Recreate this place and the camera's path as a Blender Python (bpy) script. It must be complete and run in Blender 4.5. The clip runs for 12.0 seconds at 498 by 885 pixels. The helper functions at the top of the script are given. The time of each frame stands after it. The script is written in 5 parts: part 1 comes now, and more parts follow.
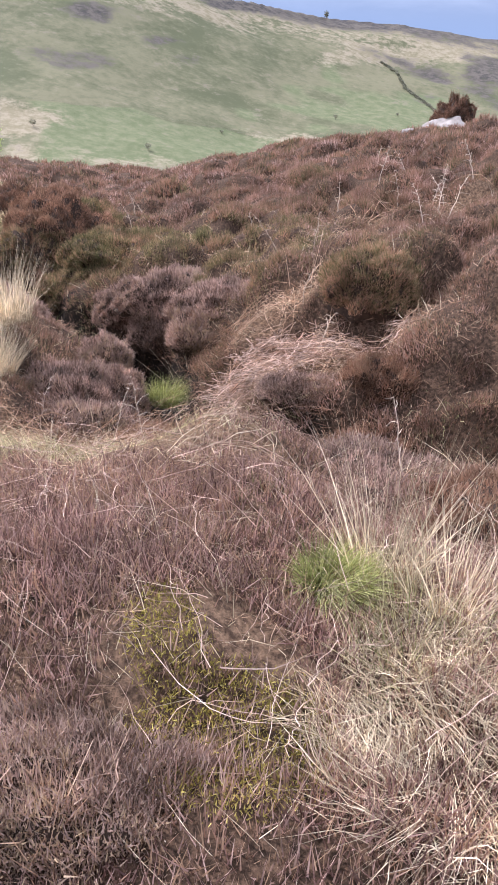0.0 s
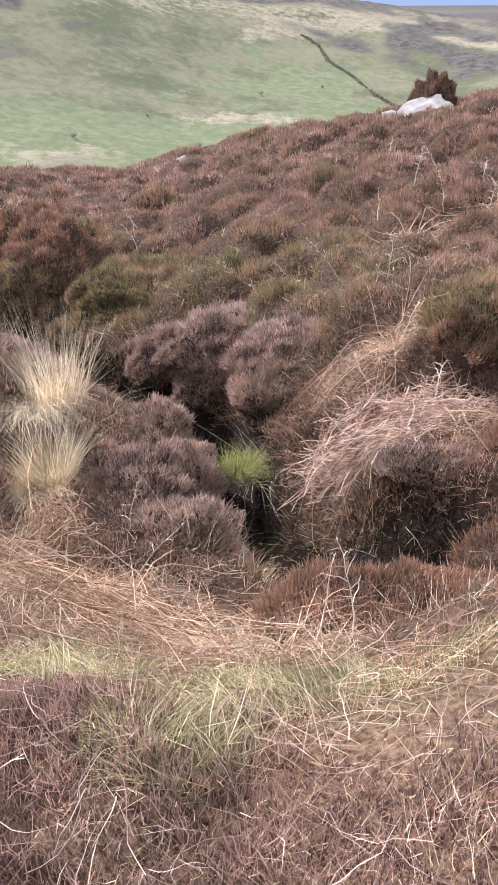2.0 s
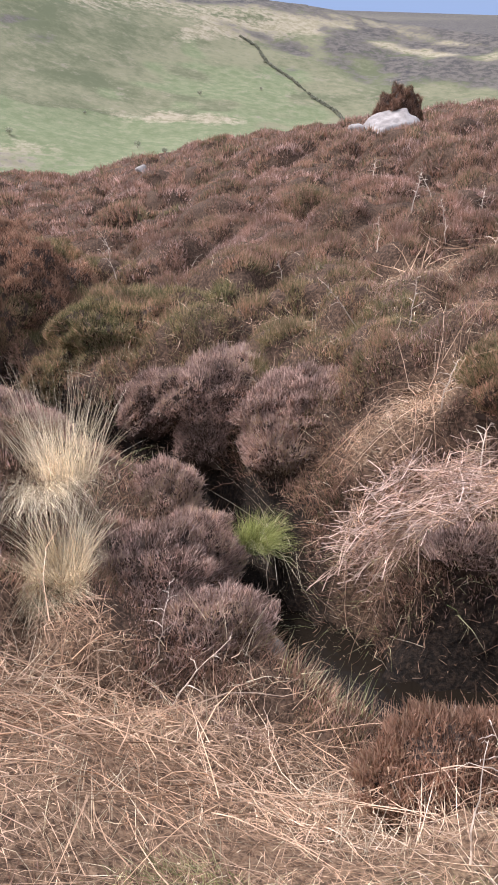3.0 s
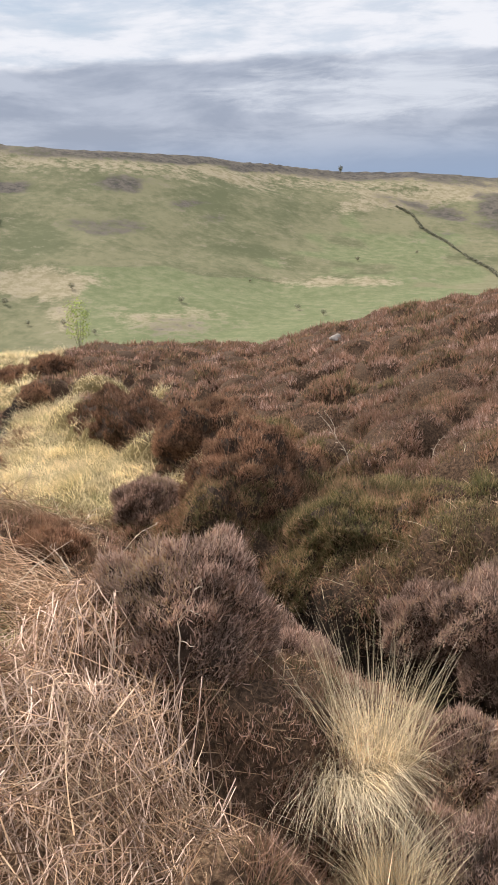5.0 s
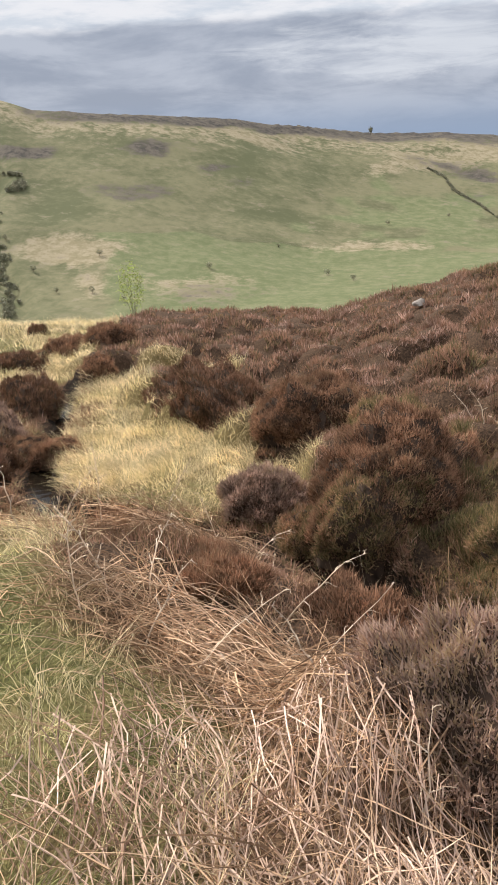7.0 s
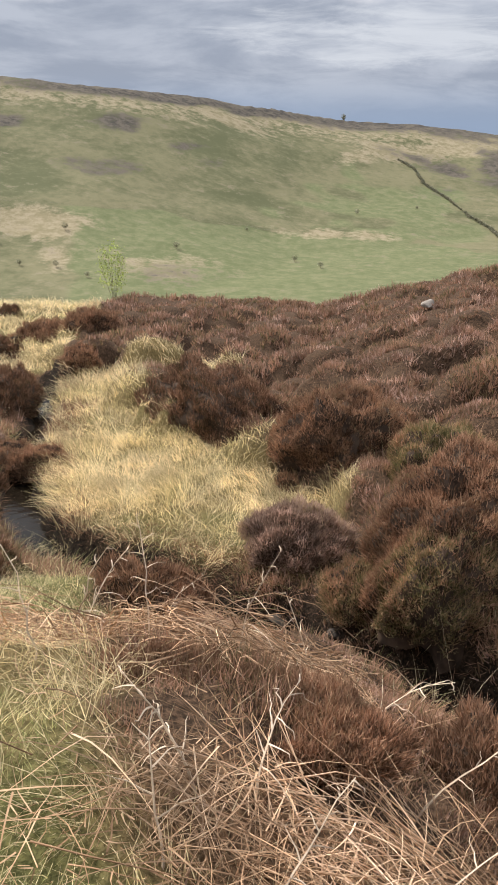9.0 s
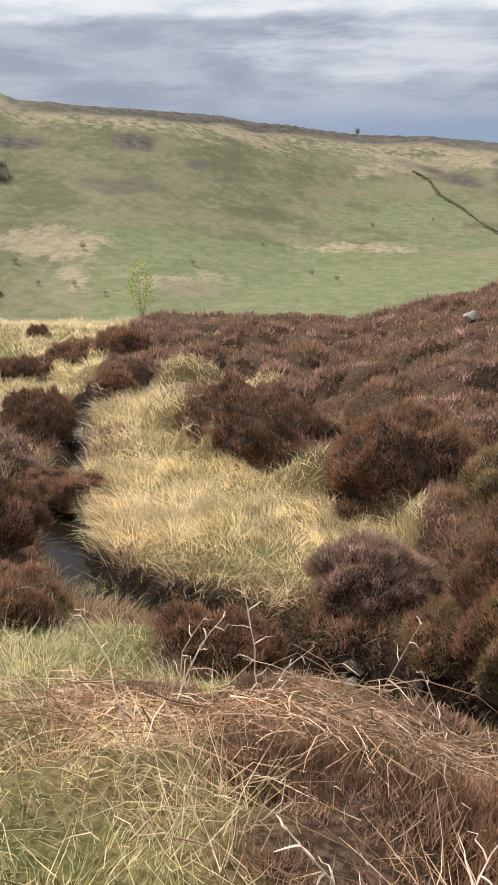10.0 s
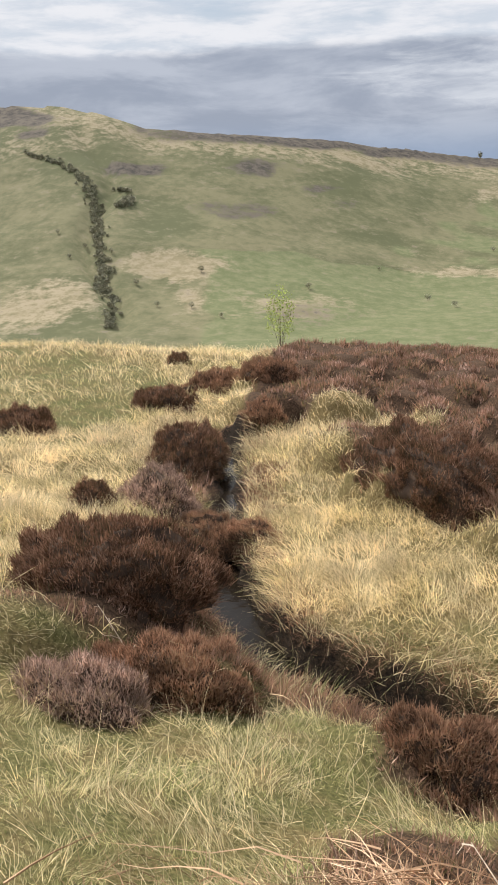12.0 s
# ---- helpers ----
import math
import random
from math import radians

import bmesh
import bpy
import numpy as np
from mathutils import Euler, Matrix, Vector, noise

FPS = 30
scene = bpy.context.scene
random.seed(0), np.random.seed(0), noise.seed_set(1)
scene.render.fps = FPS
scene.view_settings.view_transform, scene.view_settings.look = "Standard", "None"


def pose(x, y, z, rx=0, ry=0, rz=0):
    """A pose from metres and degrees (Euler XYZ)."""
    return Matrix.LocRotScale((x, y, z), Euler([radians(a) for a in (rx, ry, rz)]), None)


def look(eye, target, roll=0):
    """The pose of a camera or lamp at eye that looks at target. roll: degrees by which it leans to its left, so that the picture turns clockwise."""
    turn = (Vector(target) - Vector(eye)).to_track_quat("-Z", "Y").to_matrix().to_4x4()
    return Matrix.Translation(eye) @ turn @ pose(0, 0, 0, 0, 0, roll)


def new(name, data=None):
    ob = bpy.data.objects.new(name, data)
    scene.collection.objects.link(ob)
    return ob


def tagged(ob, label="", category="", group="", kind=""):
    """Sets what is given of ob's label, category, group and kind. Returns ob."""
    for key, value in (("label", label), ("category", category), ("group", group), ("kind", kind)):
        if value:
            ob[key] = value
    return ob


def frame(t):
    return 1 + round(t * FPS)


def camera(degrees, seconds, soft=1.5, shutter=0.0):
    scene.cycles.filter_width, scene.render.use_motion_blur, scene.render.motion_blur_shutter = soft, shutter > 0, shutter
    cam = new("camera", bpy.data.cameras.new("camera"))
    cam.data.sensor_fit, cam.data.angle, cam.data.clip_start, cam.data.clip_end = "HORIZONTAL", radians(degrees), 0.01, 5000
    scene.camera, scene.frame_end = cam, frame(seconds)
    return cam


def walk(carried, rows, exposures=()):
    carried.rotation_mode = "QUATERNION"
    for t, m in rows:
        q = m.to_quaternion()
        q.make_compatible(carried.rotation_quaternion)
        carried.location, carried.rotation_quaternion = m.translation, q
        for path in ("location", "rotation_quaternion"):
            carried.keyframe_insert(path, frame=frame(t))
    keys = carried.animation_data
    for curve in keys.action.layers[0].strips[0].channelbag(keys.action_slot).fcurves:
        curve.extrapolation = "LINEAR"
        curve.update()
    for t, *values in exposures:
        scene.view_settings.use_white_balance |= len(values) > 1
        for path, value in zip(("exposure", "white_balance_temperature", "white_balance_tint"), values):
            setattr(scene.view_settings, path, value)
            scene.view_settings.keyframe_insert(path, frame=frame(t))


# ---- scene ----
cam = camera(34.3, 12.0, soft=1.7)
METRES, EYE, TILT, LEAN, TURN = 8.0, 1.6, -28.5, -2.5, 0.0
ROWS = [
    (0.0, 0.0, 0.0, 0.0, 0.0, 0.0, -0.0),
    (0.5, -0.0242, 0.0254, 0.0177, -0.94, -1.96, 0.19),
    (1.0, -0.0553, 0.0553, 0.0428, -1.87, -4.74, 0.72),
    (1.5, -0.0809, 0.0896, 0.0617, -2.73, -2.49, 4.0),
    (2.0, -0.1145, 0.1278, 0.0844, -3.43, -1.41, 4.82),
    (2.5, -0.1435, 0.166, 0.1126, -8.27, -3.27, 5.05),
    (4.5, -0.2279, 0.2786, 0.1921, -0.35, 8.76, 3.79),
    (5.0, -0.2525, 0.3028, 0.2013, 3.11, 9.7, 3.34),
    (5.5, -0.2732, 0.3435, 0.212, 5.39, 9.47, 2.87),
    (6.0, -0.2993, 0.3682, 0.2262, 7.56, 8.57, 1.82),
    (6.5, -0.3337, 0.3937, 0.2393, 7.74, 7.22, 1.15),
    (7.0, -0.3713, 0.4367, 0.2509, 5.03, 7.46, 3.07),
    (9.0, -0.4499, 0.5707, 0.3156, 1.86, 6.19, 1.04),
    (9.5, -0.4744, 0.5955, 0.3277, 1.59, 6.43, 1.04),
    (10.0, -0.491, 0.6272, 0.3362, 3.34, 7.25, 1.87),
    (10.5, -0.5044, 0.6509, 0.3475, 5.13, 7.13, 0.84),
    (11.0, -0.5375, 0.666, 0.3563, 5.52, 6.52, -0.22),
    (11.5, -0.5587, 0.6766, 0.365, 7.3, 7.43, -0.37),
    (12.0, -0.5781, 0.692, 0.3761, 10.62, 8.88, -1.33),
]
walk(cam, [(t, pose(0, 0, EYE, TILT, LEAN, TURN) @ pose(METRES * x, METRES * y, METRES * z, 90 + pitch, roll, yaw)) for t, x, y, z, yaw, pitch, roll in ROWS],
     exposures=[(0.0, 0.5, 5550, 22), (1.0, 0.66, 5550, 22), (2.0, 0.62, 5600, 20), (2.5, 0.52, 5600, 20), (4.5, 0.28, 6250, 15), (5.5, 0.1, 6500, 12), (12.0, 0.1, 6500, 12)])

# ---- sky and sun ----
SUN_AZ, SUN_EL = radians(-48), radians(46)   # azimuth from +y towards +x
sun_dir = Vector((math.sin(SUN_AZ) * math.cos(SUN_EL), math.cos(SUN_AZ) * math.cos(SUN_EL), math.sin(SUN_EL)))


class Nodes:
    """Short-hand for writing node trees."""

    def __init__(self, tree):
        self.tree = tree
        tree.nodes.clear()

    def add(self, kind, links=None, **props):
        node = self.tree.nodes.new(kind)
        for key, value in props.items():
            setattr_plain(node, key, value)
        for key, value in (links or {}).items():
            socket = node.inputs[key]
            if isinstance(value, bpy.types.NodeSocket):
                self.tree.links.new(value, socket)
            else:
                socket.default_value = value
        return node

    def math(self, op, a, b=0.0, clamp=False):
        node = self.add("ShaderNodeMath", {0: a, 1: b})
        node.operation = op
        node.use_clamp = clamp
        return node.outputs[0]

    def mix(self, fac, a, b):
        node = self.add("ShaderNodeMix")
        node.data_type = "RGBA"
        for i, value in ((0, fac), (6, a), (7, b)):
            if isinstance(value, bpy.types.NodeSocket):
                self.tree.links.new(value, node.inputs[i])
            elif i:
                node.inputs[i].default_value = (*value, 1) if len(value) == 3 else value
            else:
                node.inputs[i].default_value = value
        return node.outputs[2]

    def noise(self, vector, scale, detail=4.0, rough=0.6, distort=0.0):
        return self.add("ShaderNodeTexNoise", {"Vector": vector, "Scale": scale, "Detail": detail, "Roughness": rough, "Distortion": distort}).outputs[0]

    def span(self, value, lo, hi):
        node = self.add("ShaderNodeMapRange", {0: value, 1: lo, 2: hi, 3: 0.0, 4: 1.0})
        node.interpolation_type = "SMOOTHSTEP"
        return node.outputs[0]


def setattr_plain(node, key, value):
    if key == "operation":
        node.operation = value
    elif key == "attribute_name":
        node.attribute_name = value


world = bpy.data.worlds.new("sky")
scene.world = world
world.use_nodes = True
n = Nodes(world.node_tree)
ray_way = n.add("ShaderNodeTexCoord").outputs["Generated"]
sky = n.add("ShaderNodeTexSky")
sky.sky_type = "NISHITA"
sky.sun_disc = False
sky.sun_elevation, sky.sun_rotation = SUN_EL, SUN_AZ
sky.air_density, sky.dust_density = 1.0, 0.6
blue = n.add("ShaderNodeBackground", {"Color": sky.outputs[0], "Strength": 0.075})
axes = n.add("ShaderNodeSeparateXYZ", {0: ray_way}).outputs
flat = n.add("ShaderNodeMapping", {"Vector": ray_way, "Scale": (1.0, 1.0, 4.5), "Location": (0.35, 0.1, 0.0)}).outputs[0]
wide = n.noise(flat, 3.2, 6, 0.55, 0.3)
fine = n.noise(flat, 11.0, 5, 0.6, 0.2)
body = n.math("ADD", n.math("MULTIPLY", wide, 0.75), n.math("MULTIPLY", fine, 0.25))
# a grey bank stands over the hills, bright broken cloud above it
edge = n.math("ADD", axes[2], n.math("MULTIPLY", n.math("SUBTRACT", body, 0.5), 0.05))
above = n.span(edge, 0.108, 0.120)
streak = n.span(n.math("ADD", n.math("MULTIPLY", n.noise(flat, 6.0, 7, 0.62, 0.4), 0.6), n.math("MULTIPLY", wide, 0.4)), 0.42, 0.62)
grey = n.mix(streak, (0.32, 0.365, 0.445), (0.47, 0.515, 0.59))
bearing = n.math("ARCTAN2", axes[0], axes[1])
rift_x = n.math("DIVIDE", n.math("SUBTRACT", bearing, 0.15), 0.15)
rift_y = n.math("DIVIDE", n.math("SUBTRACT", n.math("ADD", axes[2], n.math("MULTIPLY", n.math("SUBTRACT", wide, 0.5), 0.10)), 0.083), 0.019)
rift = n.math("ADD", n.math("MULTIPLY", rift_x, rift_x), n.math("MULTIPLY", rift_y, rift_y))
wisp = n.noise(n.add("ShaderNodeMapping", {"Vector": ray_way, "Scale": (1.0, 1.0, 6.5)}).outputs[0], 9.0, 7, 0.65, 0.6)
rift = n.math("ADD", rift, n.math("MULTIPLY", n.math("SUBTRACT", wisp, 0.5), 8.0))
grey = n.mix(n.math("MULTIPLY", n.span(rift, 2.4, -0.6), 0.85), grey, (0.66, 0.70, 0.75))
low = n.span(axes[2], 0.045, -0.02)
grey = n.mix(low, grey, (0.285, 0.365, 0.495))
pale = n.mix(n.span(fine, 0.35, 0.62), (0.59, 0.65, 0.72), (0.78, 0.80, 0.83))
high = n.math("ADD", 1.0, n.math("MULTIPLY", n.span(axes[2], 0.2, 0.6), 0.45))
cloud = n.add("ShaderNodeBackground", {"Color": n.mix(above, grey, pale), "Strength": high})
gaps = n.math("MULTIPLY", n.span(wide, 0.50, 0.40), n.span(axes[2], 0.10, 0.16))
cover = n.math("SUBTRACT", 1.0, n.math("MULTIPLY", gaps, 0.45))
both = n.add("ShaderNodeMixShader", {0: cover, 1: blue.outputs[0], 2: cloud.outputs[0]})
n.add("ShaderNodeOutputWorld", {0: both.outputs[0]})

sun = new("sun", bpy.data.lights.new("sun", "SUN"))
sun.data.energy, sun.data.angle, sun.data.color = 5.0, radians(4), (1.0, 0.94, 0.85)
sun.matrix_world = look(sun_dir * 40, (0, 0, 0))


# ---- materials ----
def material(name):
    m = bpy.data.materials.new(name)
    m.use_nodes = True
    return m, Nodes(m.node_tree)


def finish(n, colour, rough=0.85, bump=None, bump_depth=0.01, through_light=0.0, spec=0.2):
    links = {"Base Color": colour, "Roughness": rough, "Specular IOR Level": spec}
    if bump is not None:
        links["Normal"] = n.add("ShaderNodeBump", {"Height": bump, "Distance": bump_depth, "Strength": 0.9}).outputs[0]
    surface = n.add("ShaderNodeBsdfPrincipled", links).outputs[0]
    if through_light:
        thin = n.add("ShaderNodeBsdfTranslucent", {"Color": colour}).outputs[0]
        surface = n.add("ShaderNodeMixShader", {0: through_light, 1: surface, 2: thin}).outputs[0]
    n.add("ShaderNodeOutputMaterial", {0: surface})


def ground_material():
    """Peat, moss, litter, turf near by; fields, bracken and heather on the far hill. The cover attributes say what grows where."""
    m, n = material("ground")
    place = n.add("ShaderNodeNewGeometry").outputs["Position"]
    mask = n.add("ShaderNodeAttribute", attribute_name="cover").outputs
    near = n.add("ShaderNodeSeparateColor", {0: mask["Color"]}).outputs
    land = n.add("ShaderNodeSeparateColor", {0: n.add("ShaderNodeAttribute", attribute_name="land").outputs["Color"]}).outputs
    grain = n.noise(place, 42.0, 5, 0.7)
    patch = n.noise(place, 3.0, 5, 0.65)
    peat = n.mix(n.span(grain, 0.35, 0.7), (0.034, 0.022, 0.014), (0.15, 0.092, 0.058))
    litter = n.mix(n.span(grain, 0.35, 0.65), (0.075, 0.045, 0.028), (0.27, 0.175, 0.105))
    turf_g = n.mix(n.span(grain, 0.3, 0.7), (0.05, 0.056, 0.018), (0.16, 0.155, 0.06))
    turf_s = n.mix(n.span(grain, 0.3, 0.7), (0.10, 0.075, 0.032), (0.26, 0.20, 0.095))
    turf = n.mix(n.math("MULTIPLY", near[1], n.span(patch, 0.3, 0.6), True), turf_s, turf_g)
    base = n.mix(near[2], peat, litter)
    base = n.mix(near[0], base, turf)
    wet_peat = n.mix(n.span(grain, 0.4, 0.7), (0.010, 0.008, 0.006), (0.045, 0.030, 0.020))
    base = n.mix(mask["Alpha"], base, wet_peat)
    # the far hill: land colours muted a little, with distance haze put into them
    wander = n.noise(place, 0.012, 7, 0.62, 0.4)
    tuft = n.noise(place, 0.11, 6, 0.72)
    speck = n.noise(place, 0.45, 4, 0.7)
    rough_turf = n.mix(n.span(n.math("ADD", n.math("MULTIPLY", wander, 0.6), n.math("MULTIPLY", tuft, 0.4)), 0.40, 0.60), (0.100, 0.106, 0.054), (0.180, 0.168, 0.096))
    field = n.mix(n.span(tuft, 0.35, 0.65), (0.122, 0.140, 0.066), (0.176, 0.182, 0.096))
    fern = n.mix(n.span(tuft, 0.38, 0.62), (0.215, 0.185, 0.110), (0.31, 0.262, 0.175))
    heath = n.mix(n.span(tuft, 0.38, 0.6), (0.052, 0.047, 0.044), (0.125, 0.108, 0.086))
    tuft = n.math("ADD", n.math("MULTIPLY", tuft, 0.62), n.math("MULTIPLY", n.noise(place, 0.035, 6, 0.7, 0.5), 0.38))
    far = n.mix(n.span(n.math("ADD", land[0], n.math("MULTIPLY", n.math("SUBTRACT", tuft, 0.5), 0.6)), 0.3, 0.7), rough_turf, field)
    far = n.mix(n.span(n.math("ADD", land[2], n.math("MULTIPLY", n.math("SUBTRACT", tuft, 0.5), 3.2)), 0.1, 0.75), far, fern)
    far = n.mix(n.span(n.math("ADD", land[1], n.math("MULTIPLY", n.math("SUBTRACT", tuft, 0.5), 3.2)), 0.15, 0.8), far, heath)
    far = n.mix(n.math("MULTIPLY", n.span(speck, 0.60, 0.72), 0.45), far, (0.075, 0.080, 0.04))
    distance = n.add("ShaderNodeVectorMath", {0: place}, operation="LENGTH").outputs["Value"]
    colour = n.mix(n.span(distance, 40.0, 90.0), base, far)
    finish(n, colour, 0.92, grain, 0.02, spec=0.1)
    return m


def plant_material(name, colours, size=1.4, through_light=0.25, tip=0.5):
    """Stalks and leaves: patches of several colours, each blade a little different."""
    m, n = material(name)
    geo = n.add("ShaderNodeNewGeometry").outputs
    drift = n.noise(geo["Position"], size, 4, 0.6, 0.3)
    own = geo["Random Per Island"]
    value = n.math("ADD", n.math("MULTIPLY", n.math("SUBTRACT", drift, 0.5), 1.9), n.math("MULTIPLY", own, tip))
    ramp = n.add("ShaderNodeValToRGB", {0: n.math("ADD", value, 0.5 - tip / 2)})
    stops = ramp.color_ramp.elements
    while len(stops) < len(colours):
        stops.new(0.5)
    for i, c in enumerate(colours):
        stops[i].position = i / (len(colours) - 1)
        stops[i].color = (*c, 1)
    clump = n.math("ADD", n.math("MULTIPLY", n.span(n.noise(geo["Position"], size * 1.9, 3, 0.6), 0.32, 0.66), 0.62), 0.68)
    level = n.math("MULTIPLY", clump, n.math("ADD", n.math("MULTIPLY", n.math("POWER", own, 1.4), 0.75), 0.72))
    shade = n.add("ShaderNodeHueSaturation", {"Color": ramp.outputs[0], "Value": level}).outputs[0]
    finish(n, shade, 0.8, through_light=through_light, spec=0.15)
    return m


def rock_material(name, dark, light):
    m, n = material(name)
    place = n.add("ShaderNodeTexCoord").outputs["Object"]
    big, small = n.noise(place, 3.0, 6, 0.65), n.noise(place, 28.0, 5, 0.7)
    colour = n.mix(n.span(big, 0.35, 0.65), dark, light)
    colour = n.mix(n.math("MULTIPLY", n.span(small, 0.55, 0.7), 0.5), colour, dark)
    finish(n, colour, 0.85, n.math("ADD", big, n.math("MULTIPLY", small, 0.3)), 0.03)
    return m


def water_material():
    m, n = material("peaty_water")
    place = n.add("ShaderNodeNewGeometry").outputs["Position"]
    ripple = n.noise(place, 9.0, 3, 0.5, 0.4)
    links = {"Base Color": (0.012, 0.009, 0.006, 1), "Roughness": 0.15, "IOR": 1.33, "Specular IOR Level": 0.22,
             "Normal": n.add("ShaderNodeBump", {"Height": ripple, "Distance": 0.012, "Strength": 0.6}).outputs[0]}
    n.add("ShaderNodeOutputMaterial", {0: n.add("ShaderNodeBsdfPrincipled", links).outputs[0]})
    return m


GROUND = ground_material()
HEATHER = plant_material("heather", [(0.215, 0.192, 0.092), (0.30, 0.208, 0.124), (0.385, 0.228, 0.153), (0.305, 0.192, 0.142), (0.51, 0.36, 0.293)], 1.3, tip=0.7)
HEATHER_DARK = plant_material("dark_heather", [(0.100, 0.076, 0.040), (0.165, 0.092, 0.056), (0.22, 0.122, 0.076), (0.29, 0.185, 0.13)], 2.2, tip=0.8)
HEATHER_OLIVE = plant_material("olive_heather", [(0.17, 0.165, 0.074), (0.25, 0.21, 0.098), (0.34, 0.235, 0.135), (0.37, 0.215, 0.14)], 2.0, tip=0.8)
HEATHER_GREY = plant_material("grey_heather", [(0.22, 0.147, 0.108), (0.355, 0.238, 0.182), (0.50, 0.358, 0.29), (0.325, 0.24, 0.148)], 2.2, tip=0.8)
HEATHER_RED = plant_material("rusty_heather", [(0.165, 0.098, 0.06), (0.28, 0.157, 0.097), (0.37, 0.22, 0.142), (0.25, 0.168, 0.102)], 2.2, tip=0.8)
# twig brown with the shade of a bush's inside put into it
TWIG_SHADE = plant_material("shaded_twigs", [(0.022, 0.015, 0.011), (0.055, 0.036, 0.025), (0.09, 0.062, 0.045)], 6.0, 0.0)
STRAW = plant_material("straw_grass", [(0.47, 0.43, 0.20), (0.68, 0.56, 0.31), (0.83, 0.70, 0.45), (0.75, 0.58, 0.36)], 1.2, 0.3)
TURF = plant_material("green_grass", [(0.21, 0.245, 0.082), (0.35, 0.35, 0.145), (0.56, 0.49, 0.27), (0.68, 0.58, 0.36)], 2.4, 0.3, tip=0.7)
PALE = plant_material("bleached_grass", [(0.52, 0.415, 0.255), (0.70, 0.58, 0.385), (0.80, 0.69, 0.51)], 2.0, 0.3)
LUSH = plant_material("lush_grass", [(0.22, 0.25, 0.075), (0.34, 0.35, 0.125), (0.49, 0.46, 0.21)], 3.0, 0.3)
FERN = plant_material("dead_bracken", [(0.20, 0.115, 0.065), (0.38, 0.235, 0.14), (0.52, 0.35, 0.22), (0.62, 0.46, 0.33)], 1.6, 0.1)
LOW_HEATH = plant_material("low_heath", [(0.165, 0.092, 0.074), (0.31, 0.185, 0.15), (0.49, 0.33, 0.27), (0.30, 0.195, 0.12)], 4.0, tip=1.3)
LAID = plant_material("laid_bracken", [(0.28, 0.17, 0.115), (0.48, 0.335, 0.245), (0.64, 0.48, 0.385)], 3.0, 0.1, tip=0.9)
STALK = plant_material("bleached_stalk", [(0.50, 0.39, 0.28), (0.66, 0.54, 0.42)], 4.0, 0.0)
MOSS = plant_material("moss", [(0.17, 0.15, 0.03), (0.33, 0.27, 0.06), (0.42, 0.34, 0.10)], 5.0, 0.1)
FARLEAF = plant_material("hedge_leaves", [(0.17, 0.175, 0.115), (0.24, 0.235, 0.16), (0.31, 0.28, 0.20)], 0.2, 0.1)
SAPLING_LEAF = plant_material("young_leaves", [(0.28, 0.36, 0.09), (0.40, 0.45, 0.15)], 2.0, 0.4)
BARK = rock_material("bark", (0.06, 0.045, 0.03), (0.16, 0.12, 0.085))
STONE = rock_material("pale_stone", (0.22, 0.19, 0.165), (0.40, 0.355, 0.31))
MID_STONE = rock_material("bank_stone", (0.085, 0.07, 0.057), (0.28, 0.235, 0.19))
WET_STONE = rock_material("wet_stone", (0.035, 0.029, 0.025), (0.13, 0.11, 0.095))
WALL_STONE = rock_material("wall_stone", (0.13, 0.135, 0.08), (0.24, 0.225, 0.15))
WATER = water_material()


# ---- the lie of the land ----
rng = np.random.default_rng(7)
# the stream: x, y, height of its bed
STREAM = np.array([(9.0, 2.4, -0.95), (4.0, 3.8, -1.15), (1.6, 4.4, -1.30), (0.6, 4.55, -1.38), (-0.15, 4.86, -1.45), (-0.5, 5.2, -1.52), (-0.55, 5.95, -1.62),
                   (-0.93, 6.85, -1.70), (-1.28, 7.15, -1.76), (-1.85, 7.5, -1.78), (-2.25, 8.3, -1.80), (-2.55, 8.85, -1.82), (-3.0, 9.25, -1.87), (-3.45, 9.72, -1.92),
                   (-3.95, 10.12, -1.96), (-4.45, 10.5, -2.0), (-5.25, 10.95, -2.06), (-5.7, 11.6, -2.12), (-6.05, 12.55, -2.21), (-6.5, 15.1, -2.46), (-6.9, 17.1, -2.64),
                   (-6.9, 20.0, -2.82), (-7.0, 24.0, -3.05), (-7.0, 40.0, -3.2)])
# the near bank: its rise above the bed at some distances from the water, for stations along the stream
BANK_OUT = np.array([0.0, 0.15, 0.65, 1.5, 2.2, 3.0, 5.0])
BANK_AT = np.array([4.9, 5.6, 7.0, 8.0, 9.0, 9.6, 10.3, 11.5, 13.5, 18.0])
BANK_RISE = np.array([(0, 0.22, 0.42, 1.18, 1.55, 1.68, 1.73), (0, 0.32, 0.58, 1.10, 1.55, 1.72, 1.80), (0, 0.45, 0.78, 1.30, 1.66, 1.85, 2.0), (0, 0.45, 0.94, 1.48, 1.70, 1.85, 1.97), (0, 0.40, 0.80, 1.33, 1.62, 1.82, 1.97),
                      (0, 0.30, 0.60, 1.05, 1.42, 1.75, 2.0), (0, 0.26, 0.55, 0.90, 1.24, 1.6, 1.9), (0, 0.26, 0.45, 0.72, 0.90, 1.0, 1.2), (0, 0.20, 0.32, 0.45, 0.50, 0.55, 0.6), (0, 0.10, 0.18, 0.28, 0.30, 0.35, 0.4)])


